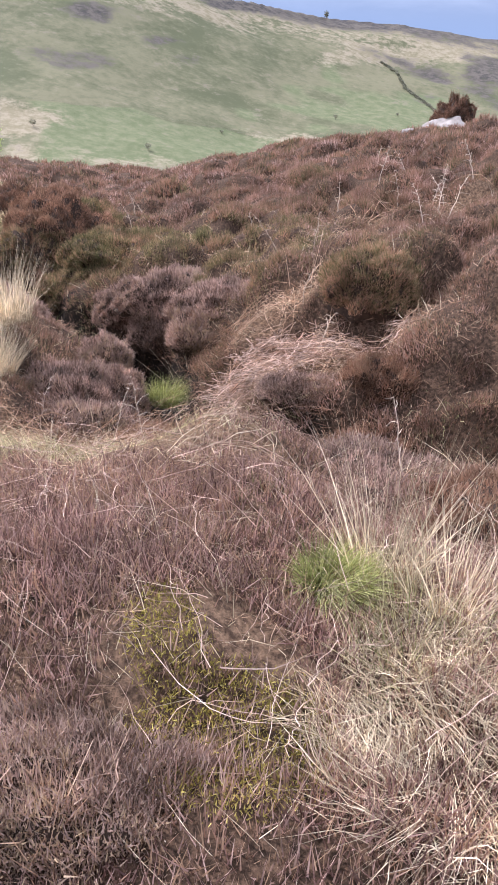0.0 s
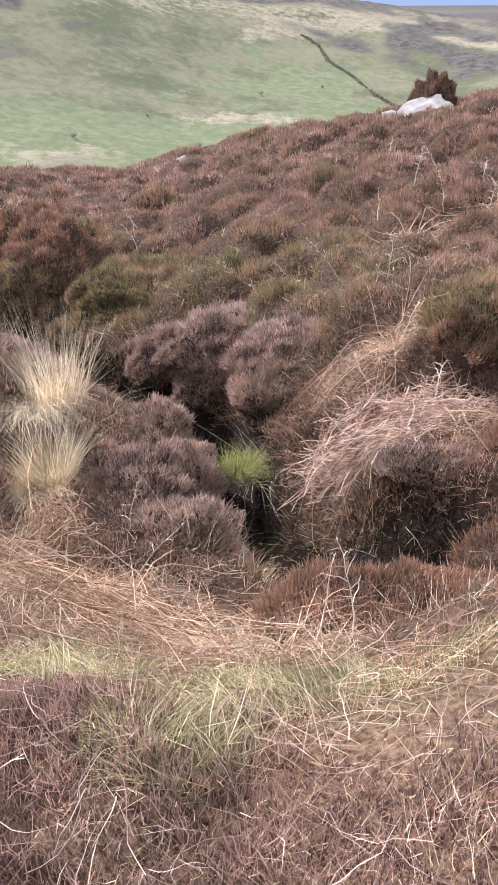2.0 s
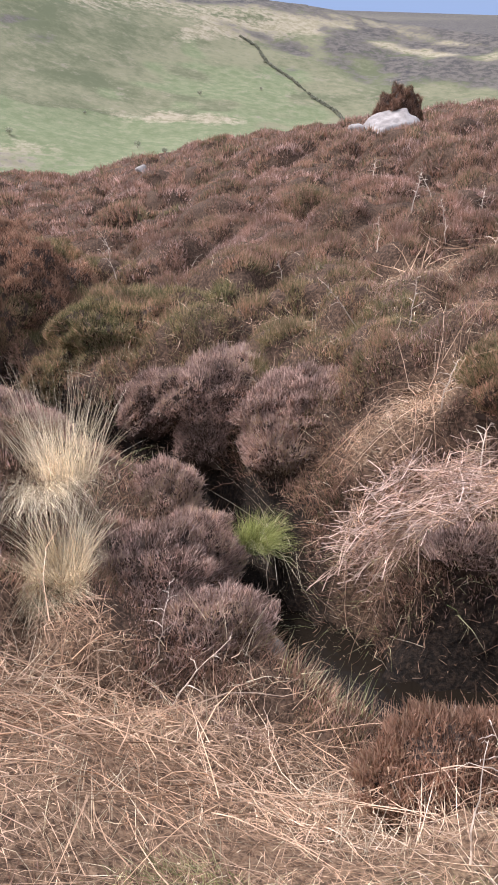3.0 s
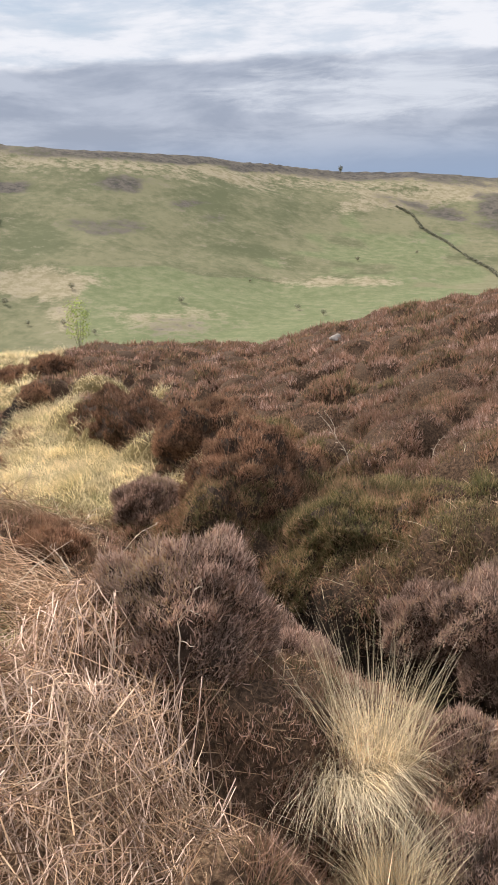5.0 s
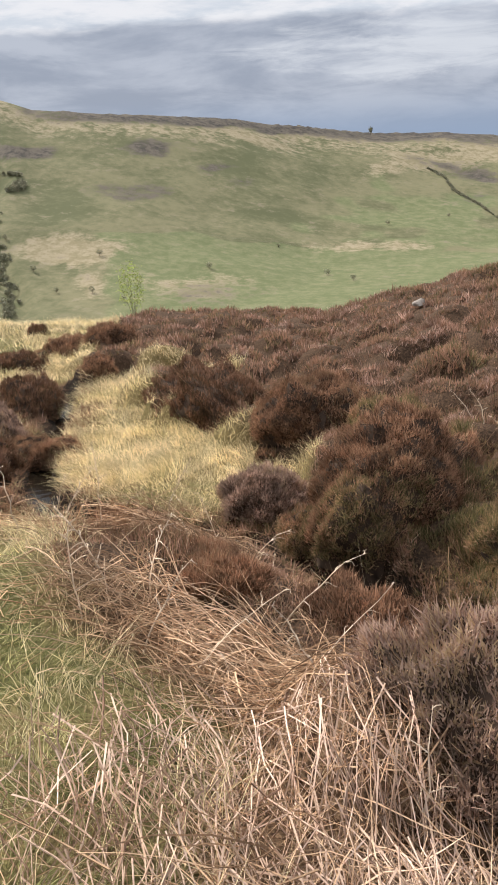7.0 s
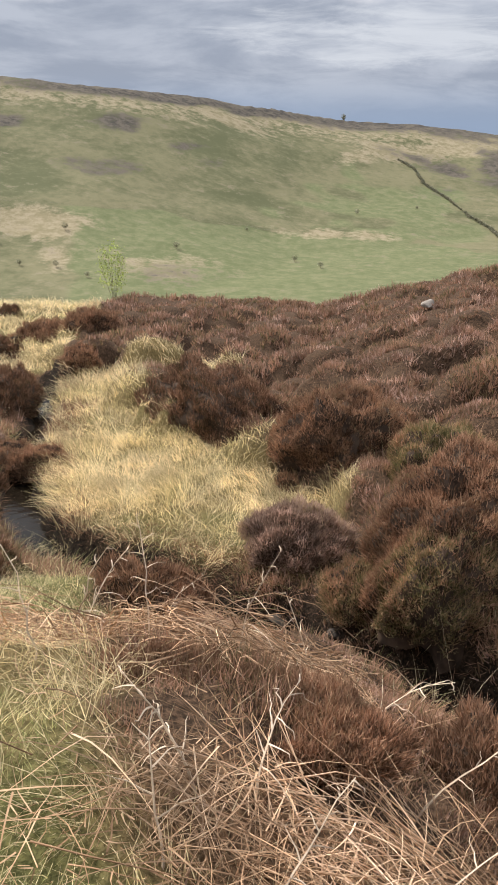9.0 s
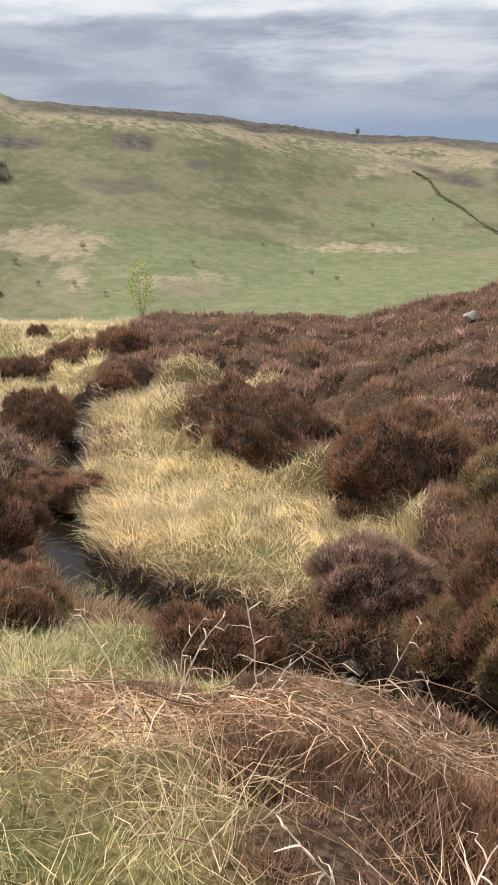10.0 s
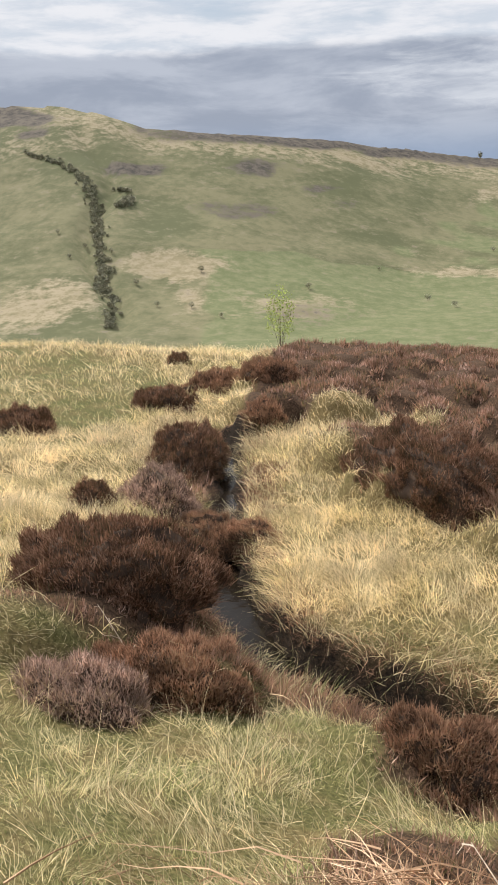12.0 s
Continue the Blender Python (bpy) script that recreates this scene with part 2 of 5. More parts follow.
def value_noise(x, y, size, seed=0):
    """Smooth noise from 0 to 1 with bumps of that many metres."""
    u, v = np.asarray(x) / size, np.asarray(y) / size
    i, j = np.floor(u).astype(np.int64), np.floor(v).astype(np.int64)
    f, g = u - i, v - j
    f, g = f * f * (3 - 2 * f), g * g * (3 - 2 * g)

    def corner(a, b):
        h = (a * 374761393 + b * 668265263 + seed * 974711) & 0x7FFFFFFF
        h = ((h ^ (h >> 13)) * 1274126177) & 0x7FFFFFFF
        return ((h ^ (h >> 16)) & 0xFFFF) / 65535.0

    return (corner(i, j) * (1 - f) + corner(i + 1, j) * f) * (1 - g) + (corner(i, j + 1) * (1 - f) + corner(i + 1, j + 1) * f) * g


def ease(x, lo, hi):
    u = np.clip((np.asarray(x, float) - lo) / (hi - lo), 0, 1)
    return u * u * (3 - 2 * u)


def to_stream(x, y):
    """Signed distance to the stream (plus: far bank), the bed's height and the stream's y there."""
    best, side = np.full(x.shape, 1e9), np.ones(x.shape)
    bed, sy = np.zeros(x.shape), np.zeros(x.shape)
    for a, b in zip(STREAM[:-1], STREAM[1:]):
        ux, uy = b[0] - a[0], b[1] - a[1]
        f = np.clip(((x - a[0]) * ux + (y - a[1]) * uy) / (ux * ux + uy * uy), 0, 1)
        px, py = x - a[0] - f * ux, y - a[1] - f * uy
        d = np.hypot(px, py)
        hit = d < best
        best = np.where(hit, d, best)
        side = np.where(hit, np.sign(uy * px - ux * py + 1e-9), side)
        bed = np.where(hit, a[2] + f * (b[2] - a[2]), bed)
        sy = np.where(hit, a[1] + f * uy, sy)
    # the channel closes over beyond the brow and above the pool
    best = best + 1.3 * ease(sy, 17.0, 18.8) + 0.5 * ease(sy, 4.7, 4.4)
    return best * side, bed, sy


def skyline(az):
    """Height in degrees of the far hill's crest by its bearing."""
    return np.interp(az, [-70, -45, -26, -22, -19.5, -17, -10.7, -4, -0.3, 4.8, 9.6, 18.4, 25, 45, 70], [0, 2.5, 3.4, 3.35, 2.8, 1.8, 1.45, 0.75, 0.25, -0.42, -0.6, -1.7, -2.3, -4, -8])


def inside(x, y, cx, cy, rx, ry, turn=0.0, rag=0.25, seed=1):
    """How far a place lies within a ragged oval patch: 1 inside, 0 outside."""
    c, s = math.cos(radians(turn)), math.sin(radians(turn))
    u, v = ((x - cx) * c + (y - cy) * s) / rx, (-(x - cx) * s + (y - cy) * c) / ry
    r = np.hypot(u, v) + rag * 2 * (value_noise(x, y, 0.55, seed) - 0.5)
    return ease(r, 1.12, 0.88)


def base_height(x, y):
    x, y = np.asarray(x, float), np.asarray(y, float)
    d, bed, sy = to_stream(x, y)
    a = np.abs(d)
    wide = np.interp(sy, [4.3, 4.6, 4.85, 5.3, 5.6, 6.9, 7.4, 8.9, 9.4, 9.8, 10.3, 11.5, 12.4, 14, 16], [0.06, 0.16, 0.32, 0.28, 0.09, 0.10, 0.10, 0.16, 0.17, 0.22, 0.14, 0.13, 0.11, 0.08, 0.06])
    wide = wide + 0.12 * (value_noise(x, y, 0.5, 3) - 0.5)
    out = np.maximum(a - wide, 0)
    station = np.interp(sy, BANK_AT, np.arange(len(BANK_AT)))
    k = np.clip(np.floor(station).astype(int), 0, len(BANK_AT) - 2)
    steps = np.stack([np.interp(out, BANK_OUT, row) for row in BANK_RISE])
    lower = np.take_along_axis(steps, k[None], 0)[0]
    upper = np.take_along_axis(steps, k[None] + 1, 0)[0]
    near_side = lower + (upper - lower) * (station - k) + 0.015 * np.clip(out - 5, 0, 30) - 0.3 * ease(x, 0.0, 0.7) * ease(y, 1.5, 2.2) * ease(out, 0.3, 1.0)
    # the far bank is one even slope, down to the brow and up to the side
    sheet = 0.25 + 0.22 * np.minimum(x, 4) + 0.13 * np.clip(x - 4, 0, 40) - 0.11 * np.clip(y, -30, 40)
    sheet = sheet + 0.08 * ease(x, -3.0, 0.0) * ease(y, 10, 14) - 0.2 * ease(x, 2.0, 3.5) * ease(y, 14, 17) - 0.15 * ease(x, -2.5, -4.5) * ease(y, 13, 16) - 0.25 * ease(x, -1.5, -4.0) * ease(y, 15, 19) - 0.22 * inside(x, y, 0.25, 5.35, 0.9, 0.5, 0, 0.0)
    bank = np.interp(sy, [5, 6, 9, 10, 12], [0.26, 0.40, 0.40, 0.28, 0.26]) * ease(out, 0, 0.12)
    far_side = bank + np.maximum(sheet - bed - bank, 0.05) * (1 - np.exp(-out / np.interp(sy, [5.2, 6.2, 8.5, 10], [0.85, 0.42, 0.42, 1.0])))
    z = bed + np.where(d > 0, far_side, near_side)
    z = z + 0.16 * (value_noise(x, y, 1.7, 5) - 0.5) * ease(a, 0.3, 1.5) + 0.06 * (value_noise(x, y, 0.6, 6) - 0.5) * ease(a, 0.3, 1.0)
    # over the brow the ground drops into the valley, and the hill beyond rises
    past = y - 23.0 - 2.0 * (value_noise(x, y, 9.0, 8) - 0.5)
    z = z - 0.47 * (np.sqrt(np.maximum(past, 0) ** 2 + 9) - 3)
    z = np.maximum(z, -97 + 2 * value_noise(x, y, 60, 9))
    r, az = np.hypot(x, y), np.degrees(np.arctan2(x, y))
    crest = 1050 + 120 * np.sin(az / 9.0)
    u = (r - 385) / (crest - 385)
    top = skyline(az)
    el = -14.2 + (top + 14.2) * np.where(u < 1, 1 - np.clip(1 - u, 0, 2) ** 1.22, 1)
    hill = r * np.tan(np.radians(el)) + ease(r, 420, 600) * ((value_noise(x, y, 90, 11) - 0.5) * 7 + (value_noise(x, y, 34, 12) - 0.5) * 2.4)
    gill = np.abs(az + 20.4 + 1.0 * np.sin(r / 45.0))
    hill = hill - 9 * np.exp(-(gill / 0.55) ** 2) * ease(r, 380, 480) * ease(r, 1000, 800)
    hill = np.where(u > 1, crest * np.tan(np.radians(top)) - 0.22 * (r - crest), hill)
    hill = np.where((r > 385) & (y > 50), hill, -1e3)
    return np.maximum(np.maximum(z, hill), -160)


def cover_near(x, y):
    """Shares of grass, its greenness, and bracken litter."""
    d, bed, sy = to_stream(x, y)
    west = ease(d, -0.35, -0.7)
    grass = np.zeros(x.shape)
    for p in ((-4.75, 12.2, 1.15, 1.35, 0), (-4.15, 11.9, 0.95, 0.7, 0), (-5.6, 14.0, 0.75, 1.5, 8), (-5.45, 14.9, 0.6, 0.9, 0), (-4.6, 13.6, 0.9, 0.45, -15), (-5.05, 17.0, 1.35, 0.85, 20), (-5.9, 16.3, 0.8, 1.2, 0), (-3.3, 11.35, 0.6, 0.4, 30), (-4.25, 11.05, 0.75, 0.6, 0)):
        grass = np.maximum(grass, inside(x, y, *p[:5]))
    grass = np.maximum(grass, west * ease(sy, 11.8, 12.6))
    grass = np.maximum(grass, inside(x, y, -6.5, 8.6, 2.0, 1.35, 20) * west)
    grass = np.maximum(grass, inside(x, y, -4.35, 5.9, 1.05, 1.8, 30) * west)
    grass = np.maximum(grass, inside(x, y, -5.2, 9.3, 0.6, 0.5, 0) * west)
    grass = np.maximum(grass, inside(x, y, -4.6, 8.85, 0.5, 0.36, 0) * west)
    grass = np.maximum(grass, 0.8 * inside(x, y, -4.8, 7.3, 1.0, 0.6, -10) * west)
    grass = np.maximum(grass, 0.22 * inside(x, y, -0.6, 2.78, 1.2, 0.26, -8, 0.6) * west)
    grass = np.maximum(grass, west * ease(x, -6.6, -7.6) * ease(y, 4, 6))
    green = np.maximum.reduce([0.85 * inside(x, y, -6.2, 8.5, 2.6, 1.6, 10), 0.6 * inside(x, y, -4.4, 10.95, 1.1, 0.4, 0), 0.9 * inside(x, y, -4.5, 5.7, 1.2, 1.9, 30), 0.7 * inside(x, y, -0.6, 2.75, 1.3, 0.6, -8, 0.6)])
    green = np.maximum(green, 0.8 * inside(x, y, -12, 19, 4, 4) + 0.3 * (value_noise(x, y, 0.8, 21) > 0.6))
    fern = np.zeros(x.shape)
    for p in ((-2.95, 5.3, 0.62, 1.0, 20), (-3.2, 6.2, 0.7, 0.4, 0), (0.26, 5.42, 0.52, 0.27, 10), (0.95, 5.15, 0.42, 0.18, 0), (-0.65, 2.3, 0.8, 0.5, 10), (-1.3, 3.4, 0.7, 0.8, 40),
              (0.3, 6.02, 0.45, 0.2, 10), (2.1, 8.5, 1.3, 0.4, 10), (-3.5, 6.62, 0.85, 0.36, 0), (-4.7, 7.75, 0.75, 0.25, -10), (-1.65, 4.15, 0.6, 0.7, 0), (-3.75, 7.75, 0.65, 0.32, -15)):
        fern = np.maximum(fern, inside(x, y, *p[:5], 0.5, 4))
    fern = np.maximum(fern, 0.6 * west * ease(x + 0.9 * np.clip(y - 2.4, 0, 1), 0.6, 0.1) * ease(y, 5, 3.5) * ease(value_noise(x, y, 0.5, 22), 0.35, 0.6))
    return np.clip(grass, 0, 1), np.clip(green, 0, 1), np.clip(fern * (1 - 0.8 * grass), 0, 1), d


def axis(parts):
    """Grid lines: from, to, step for each stretch."""
    lines = []
    for a, b, step in parts:
        lines += list(np.linspace(a, b, max(2, int(round((b - a) / step)) + 1))[:-1])
    return np.array(lines + [parts[-1][1]])


GX = axis([(-4000, -900, 500), (-900, -460, 30), (-460, -30, 7.5), (-30, -13, 0.8), (-13, 9, 0.098), (9, 40, 1.2), (40, 540, 7.5), (540, 900, 30), (900, 4000, 500)])
GY = axis([(-4000, -300, 400), (-300, -20, 20), (-20, -2, 0.8), (-2, 22, 0.098), (22, 60, 0.6), (60, 360, 12), (360, 1260, 8), (1260, 1500, 40), (1500, 4400, 400)])
XX, YY = np.meshgrid(GX, GY)
ZZ = base_height(XX, YY)

# heather mounds: a carpet of rounded humps on the far bank and along the stream
MOUNDS = []
TRY_X, TRY_Y = rng.uniform(-11, 11, 14000), rng.uniform(0.2, 27, 14000)
TRY_G, _, TRY_F, TRY_D = cover_near(TRY_X, TRY_Y)
for mx, my, g, f, d in zip(TRY_X, TRY_Y, TRY_G, TRY_F, TRY_D):
    if g > 0.25 or f > 0.45 or abs(d) < 0.36 + 0.15 * (d < 0) or (-0.8 < d < 0 and 8.6 < my < 12.8) or (0 < d < 0.7 and 10.0 < my < 12.8):
        continue
    r = rng.uniform(0.22, 0.5) * (0.8 + 0.03 * my)
    if all((mx - a) ** 2 + (my - b) ** 2 > (0.68 * (r + c)) ** 2 for a, b, c, _ in MOUNDS):
        MOUNDS.append((mx, my, r, min(0.45, r * rng.uniform(0.60, 1.05)) * (0.6 if abs(d) < 0.9 else 1) * (0.35 if d < 0 and (my < 4.2 or 6.2 < my < 9.0) else 1) * (0.7 if my > 18 else 1)))
HUMP = np.zeros(XX.shape)
for mx, my, r, h in MOUNDS:
    i0, i1 = np.searchsorted(GY, (my - 1.25 * r, my + 1.25 * r))
    j0, j1 = np.searchsorted(GX, (mx - 1.25 * r, mx + 1.25 * r))
    sx, sy = XX[i0:i1, j0:j1], YY[i0:i1, j0:j1]
    q = np.hypot(sx - mx, sy - my) / r + 0.35 * (value_noise(sx, sy, 0.22, 31) - 0.5)
    HUMP[i0:i1, j0:j1] = np.maximum(HUMP[i0:i1, j0:j1], h * np.sqrt(np.clip(1 - q * q, 0, 1)))
ZZ = ZZ + HUMP


def sample(grid, x, y):
    i = np.clip(np.searchsorted(GY, y) - 1, 0, len(GY) - 2)
    j = np.clip(np.searchsorted(GX, x) - 1, 0, len(GX) - 2)
    f, g = (x - GX[j]) / (GX[j + 1] - GX[j]), (y - GY[i]) / (GY[i + 1] - GY[i])
    return (grid[i, j] * (1 - f) + grid[i, j + 1] * f) * (1 - g) + (grid[i + 1, j] * (1 - f) + grid[i + 1, j + 1] * f) * g


def height(x, y):
    return sample(ZZ, np.asarray(x, float), np.asarray(y, float))


def at(x, y):
    """The ground's height at one place."""
    return float(height(np.array([x]), np.array([y]))[0])


def normals(x, y, step=0.06):
    dx = (height(x + step, y) - height(x - step, y)) / (2 * step)
    dy = (height(x, y + step) - height(x, y - step)) / (2 * step)
    v = np.stack([-dx, -dy, np.ones_like(dx)], 1)
    return v / np.linalg.norm(v, axis=1)[:, None]


# ---- meshes from arrays ----
def mesh_of(name, verts, faces, mat, smooth=False):
    """A mesh of triangles or of quads, from arrays."""
    me = bpy.data.meshes.new(name)
    verts, faces = np.asarray(verts, np.float32), np.asarray(faces, np.int32)
    me.vertices.add(len(verts))
    me.vertices.foreach_set("co", verts.ravel())
    me.loops.add(faces.size)
    me.loops.foreach_set("vertex_index", faces.ravel())
    me.polygons.add(len(faces))
    me.polygons.foreach_set("loop_start", np.arange(0, faces.size, faces.shape[1], dtype=np.int32))
    me.polygons.foreach_set("use_smooth", np.full(len(faces), smooth, dtype=bool))
    me.update(calc_edges=True)
    me.materials.append(mat)
    return me


def part(name, me, parent, label=""):
    ob = new(name, me)
    ob.parent = parent
    return tagged(ob, label)


def unit(v):
    return v / np.maximum(np.linalg.norm(v, axis=1), 1e-9)[:, None]


def blades(p, way, length, width, droop, segs=2):
    """Narrow tapering ribbons that rise from p along way and bend over by droop (a vector each)."""
    k = len(p)
    across = unit(np.cross(way, rng.normal(size=(k, 3))))
    rows = []
    for s in range(segs + 1):
        t = s / segs
        c = p + way * (length * t)[:, None] + droop * (length * t * t)[:, None]
        w = across * (width * (1 - t ** 1.5) * 0.5)[:, None]
        rows += [c - w, c + w] if s < segs else [c]
    verts = np.stack(rows, 1)
    m = verts.shape[1]
    tri = []
    for s in range(segs - 1):
        a = 2 * s
        tri += [(a, a + 1, a + 3), (a, a + 3, a + 2)]
    tri.append((2 * segs - 2, 2 * segs - 1, 2 * segs))
    faces = (np.arange(k) * m)[:, None, None] + np.array(tri)[None]
    return verts.reshape(-1, 3), faces.reshape(-1, 3)


def joined(pieces):
    verts, faces, n0 = [], [], 0
    for v, f in pieces:
        verts.append(v)
        faces.append(np.asarray(f) + n0)
        n0 += len(v)
    return np.concatenate(verts), np.concatenate(faces)


def sprigs(p, up, length, width, spread=0.55, fan=5):
    """Heather shoots: a tuft of short leafy spikes from each place."""
    k = len(p)
    out = []
    for _ in range(fan):
        way = unit(up + rng.normal(size=(k, 3)) * spread * 0.6)
        out.append(blades(p + rng.normal(size=(k, 3)) * 0.012, way, length * rng.uniform(0.55, 1.1, k), width, rng.normal(size=(k, 3)) * 0.08, 1))
    return joined(out)


def tubes(paths, radius):
    """Three-sided stems along paths (k, n, 3), thinning to the tip."""
    k, m, _ = paths.shape
    way = unit((paths[:, -1] - paths[:, 0]))
    a = unit(np.cross(way, rng.normal(size=(k, 3))))
    b = np.cross(way, a)
    rings = []
    for s in range(m):
        r = (radius * (1 - 0.75 * s / (m - 1)))[:, None]
        for q in range(3):
            c, d = math.cos(q * 2.094), math.sin(q * 2.094)
            rings.append(paths[:, s] + (a * c + b * d) * r)
    verts = np.stack(rings, 1)
    quads = []
    for s in range(m - 1):
        for q in range(3):
            i, j = s * 3 + q, s * 3 + (q + 1) % 3
            quads += [(i, j, j + 3), (i, j + 3, i + 3)]
    faces = (np.arange(k) * m * 3)[:, None, None] + np.array(quads)[None]
    return verts.reshape(-1, 3), faces.reshape(-1, 3)


# ---- ground ----
def ground_mesh():
    ny, nx = XX.shape
    idx = np.arange(ny * nx).reshape(ny, nx)
    faces = np.stack([idx[:-1, :-1], idx[:-1, 1:], idx[1:, 1:], idx[1:, :-1]], -1).reshape(-1, 4)
    x, y = XX.ravel(), YY.ravel()
    me = mesh_of("ground", np.stack([x, y, ZZ.ravel()], 1), faces, GROUND, True)
    near = me.attributes.new("cover", "FLOAT_COLOR", "POINT")
    g, green, fern, d = cover_near(x, y)
    wet = ease(np.abs(d) + 0.3 * (value_noise(x, y, 0.3, 45) - 0.5), 0.44, 0.2) * ease(np.hypot(x, y), 45, 35)
    near.data.foreach_set("color", np.stack([g * (1 - wet), green, fern * (1 - wet), wet], 1).astype(np.float32).ravel())
    r, az = np.hypot(x, y), np.degrees(np.arctan2(x, y))
    el = np.degrees(np.arctan2(ZZ.ravel() - 1.5, r))
    w = (value_noise(x, y, 45, 41) - 0.5) + 0.7 * (value_noise(x, y, 21, 42) - 0.5)

    def spot(a, e, ra, re):
        return ease(np.hypot((az - a) / ra, (el - e) / re) + 1.6 * w, 1.5, 0.3)

    top = skyline(az)
    track = np.interp(az, [-30, -19.4, -12.9, -5.5, 0, 5, 15], [-5.0, -5.4, -5.9, -6.7, -7.5, -8.0, -8.4])
    field = ease(track - el + 0.6 * w, -0.1, 0.15) * ease(az + 2.0 * w, -15.0, -12.5)
    field = np.maximum(field, 0.75 * spot(8, -6, 6, 2.2))
    fern = np.maximum.reduce([spot(-16, -7.0, 2.9, 1.0), 0.8 * spot(3.8, -7.8, 3.0, 0.35), 0.7 * spot(-14.5, -9.4, 1.3, 0.7), 0.7 * spot(-25, -9.5, 4, 1.2), 0.75 * spot(10.4, -2.2, 5, 0.8), 0.6 * spot(-8, -9.9, 3.4, 0.9),
                              0.5 * ease(el - top, -1.9, -0.9) * ease(el - top, 0.3, -0.3), 0.95 * ease(el - top, -2.1, -1.2) * ease(az, -9, -3) * ease(value_noise(x * 0.35, y, 26, 48), 0.3, 0.6), 0.35 * spot(-21, 1.2, 5, 0.9)])
    heath = np.maximum.reduce([spot(-17.3, -0.7, 1.8, 0.45), 0.55 * spot(-10.5, -3.6, 2.2, 0.5), 0.75 * spot(-10.0, -0.7, 1.8, 0.4), 0.6 * spot(-3.5, -3.2, 1.4, 0.35), 0.6 * spot(-5.0, -2.2, 2.0, 0.3), 0.4 * spot(-7.5, -10.3, 3.0, 0.8),
                               0.95 * ease(el - top, -0.95, -0.35) * ease(az, -19, -15) * (0.35 + 1.1 * value_noise(x, y, 60, 44)), 1.4 * ease(el - top, -0.62, -0.3) * ease(az, -18.5, -16.5) * ease(value_noise(x, y, 75, 47), 0.36, 0.6), 1.3 * spot(-9, 1.05, 2.0, 0.22), 1.2 * spot(-5.2, 0.55, 2.2, 0.25), 1.1 * spot(0, -0.1, 2.2, 0.22), 1.4 * spot(-25, 2.7, 2.5, 0.7), 0.8 * spot(16, -3.2, 5, 1.3), 0.9 * spot(23, -4.0, 6, 1.5)])
    land = me.attributes.new("land", "FLOAT_COLOR", "POINT")
    land.data.foreach_set("color", np.stack([field, heath, fern, np.ones_like(fern)], 1).astype(np.float32).ravel())
    return me


tagged(new("ground", ground_mesh()), "peaty moorland hillside dropping to a green valley and far hill", "ground", kind="structure")


def stream_mesh():
    pts = []
    for a, b in zip(STREAM[1:-2], STREAM[2:-1]):
        for s in np.linspace(0, 1, 10, endpoint=False):
            pts.append(a + (b - a) * s)
    pts = np.array(pts)
    way = unit(np.gradient(pts, axis=0) * (1, 1, 0))
    side = np.stack([way[:, 1], -way[:, 0], np.zeros(len(way))], 1)
    cols = [pts + side * o + (0, 0, 0.055) for o in np.linspace(-0.36, 0.36, 7)]
    verts = np.stack(cols, 1).reshape(-1, 3)
    idx = np.arange(len(verts)).reshape(len(pts), 7)
    faces = np.stack([idx[:-1, :-1], idx[:-1, 1:], idx[1:, 1:], idx[1:, :-1]], -1).reshape(-1, 4)
    return mesh_of("stream", verts, faces, WATER, True)


tagged(new("stream", stream_mesh()), "narrow dark peaty stream between overhanging banks", "stream", kind="structure")

# ---- what grows on it ----
def scatter(count, x0, x1, y0, y1, keep):
    x, y = rng.uniform(x0, x1, count), rng.uniform(y0, y1, count)
    share = keep(x, y)
    ok = rng.uniform(size=count) < share
    return x[ok], y[ok]


def heather_share(x, y):
    g, green, f, d = cover_near(x, y)
    path_side = (d < 0) & (y < 7)
    return (1 - g) ** 2 * np.clip(1 - 1.15 * f, 0, 1) * ease(np.abs(d), 0.20, 0.32) * np.where(path_side, 0.8, 1)


def olive_share(x, y):
    d, bed, sy = to_stream(x, y)
    return ease(d, 0.2, 0.5) * ease(d + 1.2 * (value_noise(x, y, 0.8, 58) - 0.5), 2.6, 1.6) * ease(sy, 5.7, 6.5) * ease(sy, 10.2, 9.2)


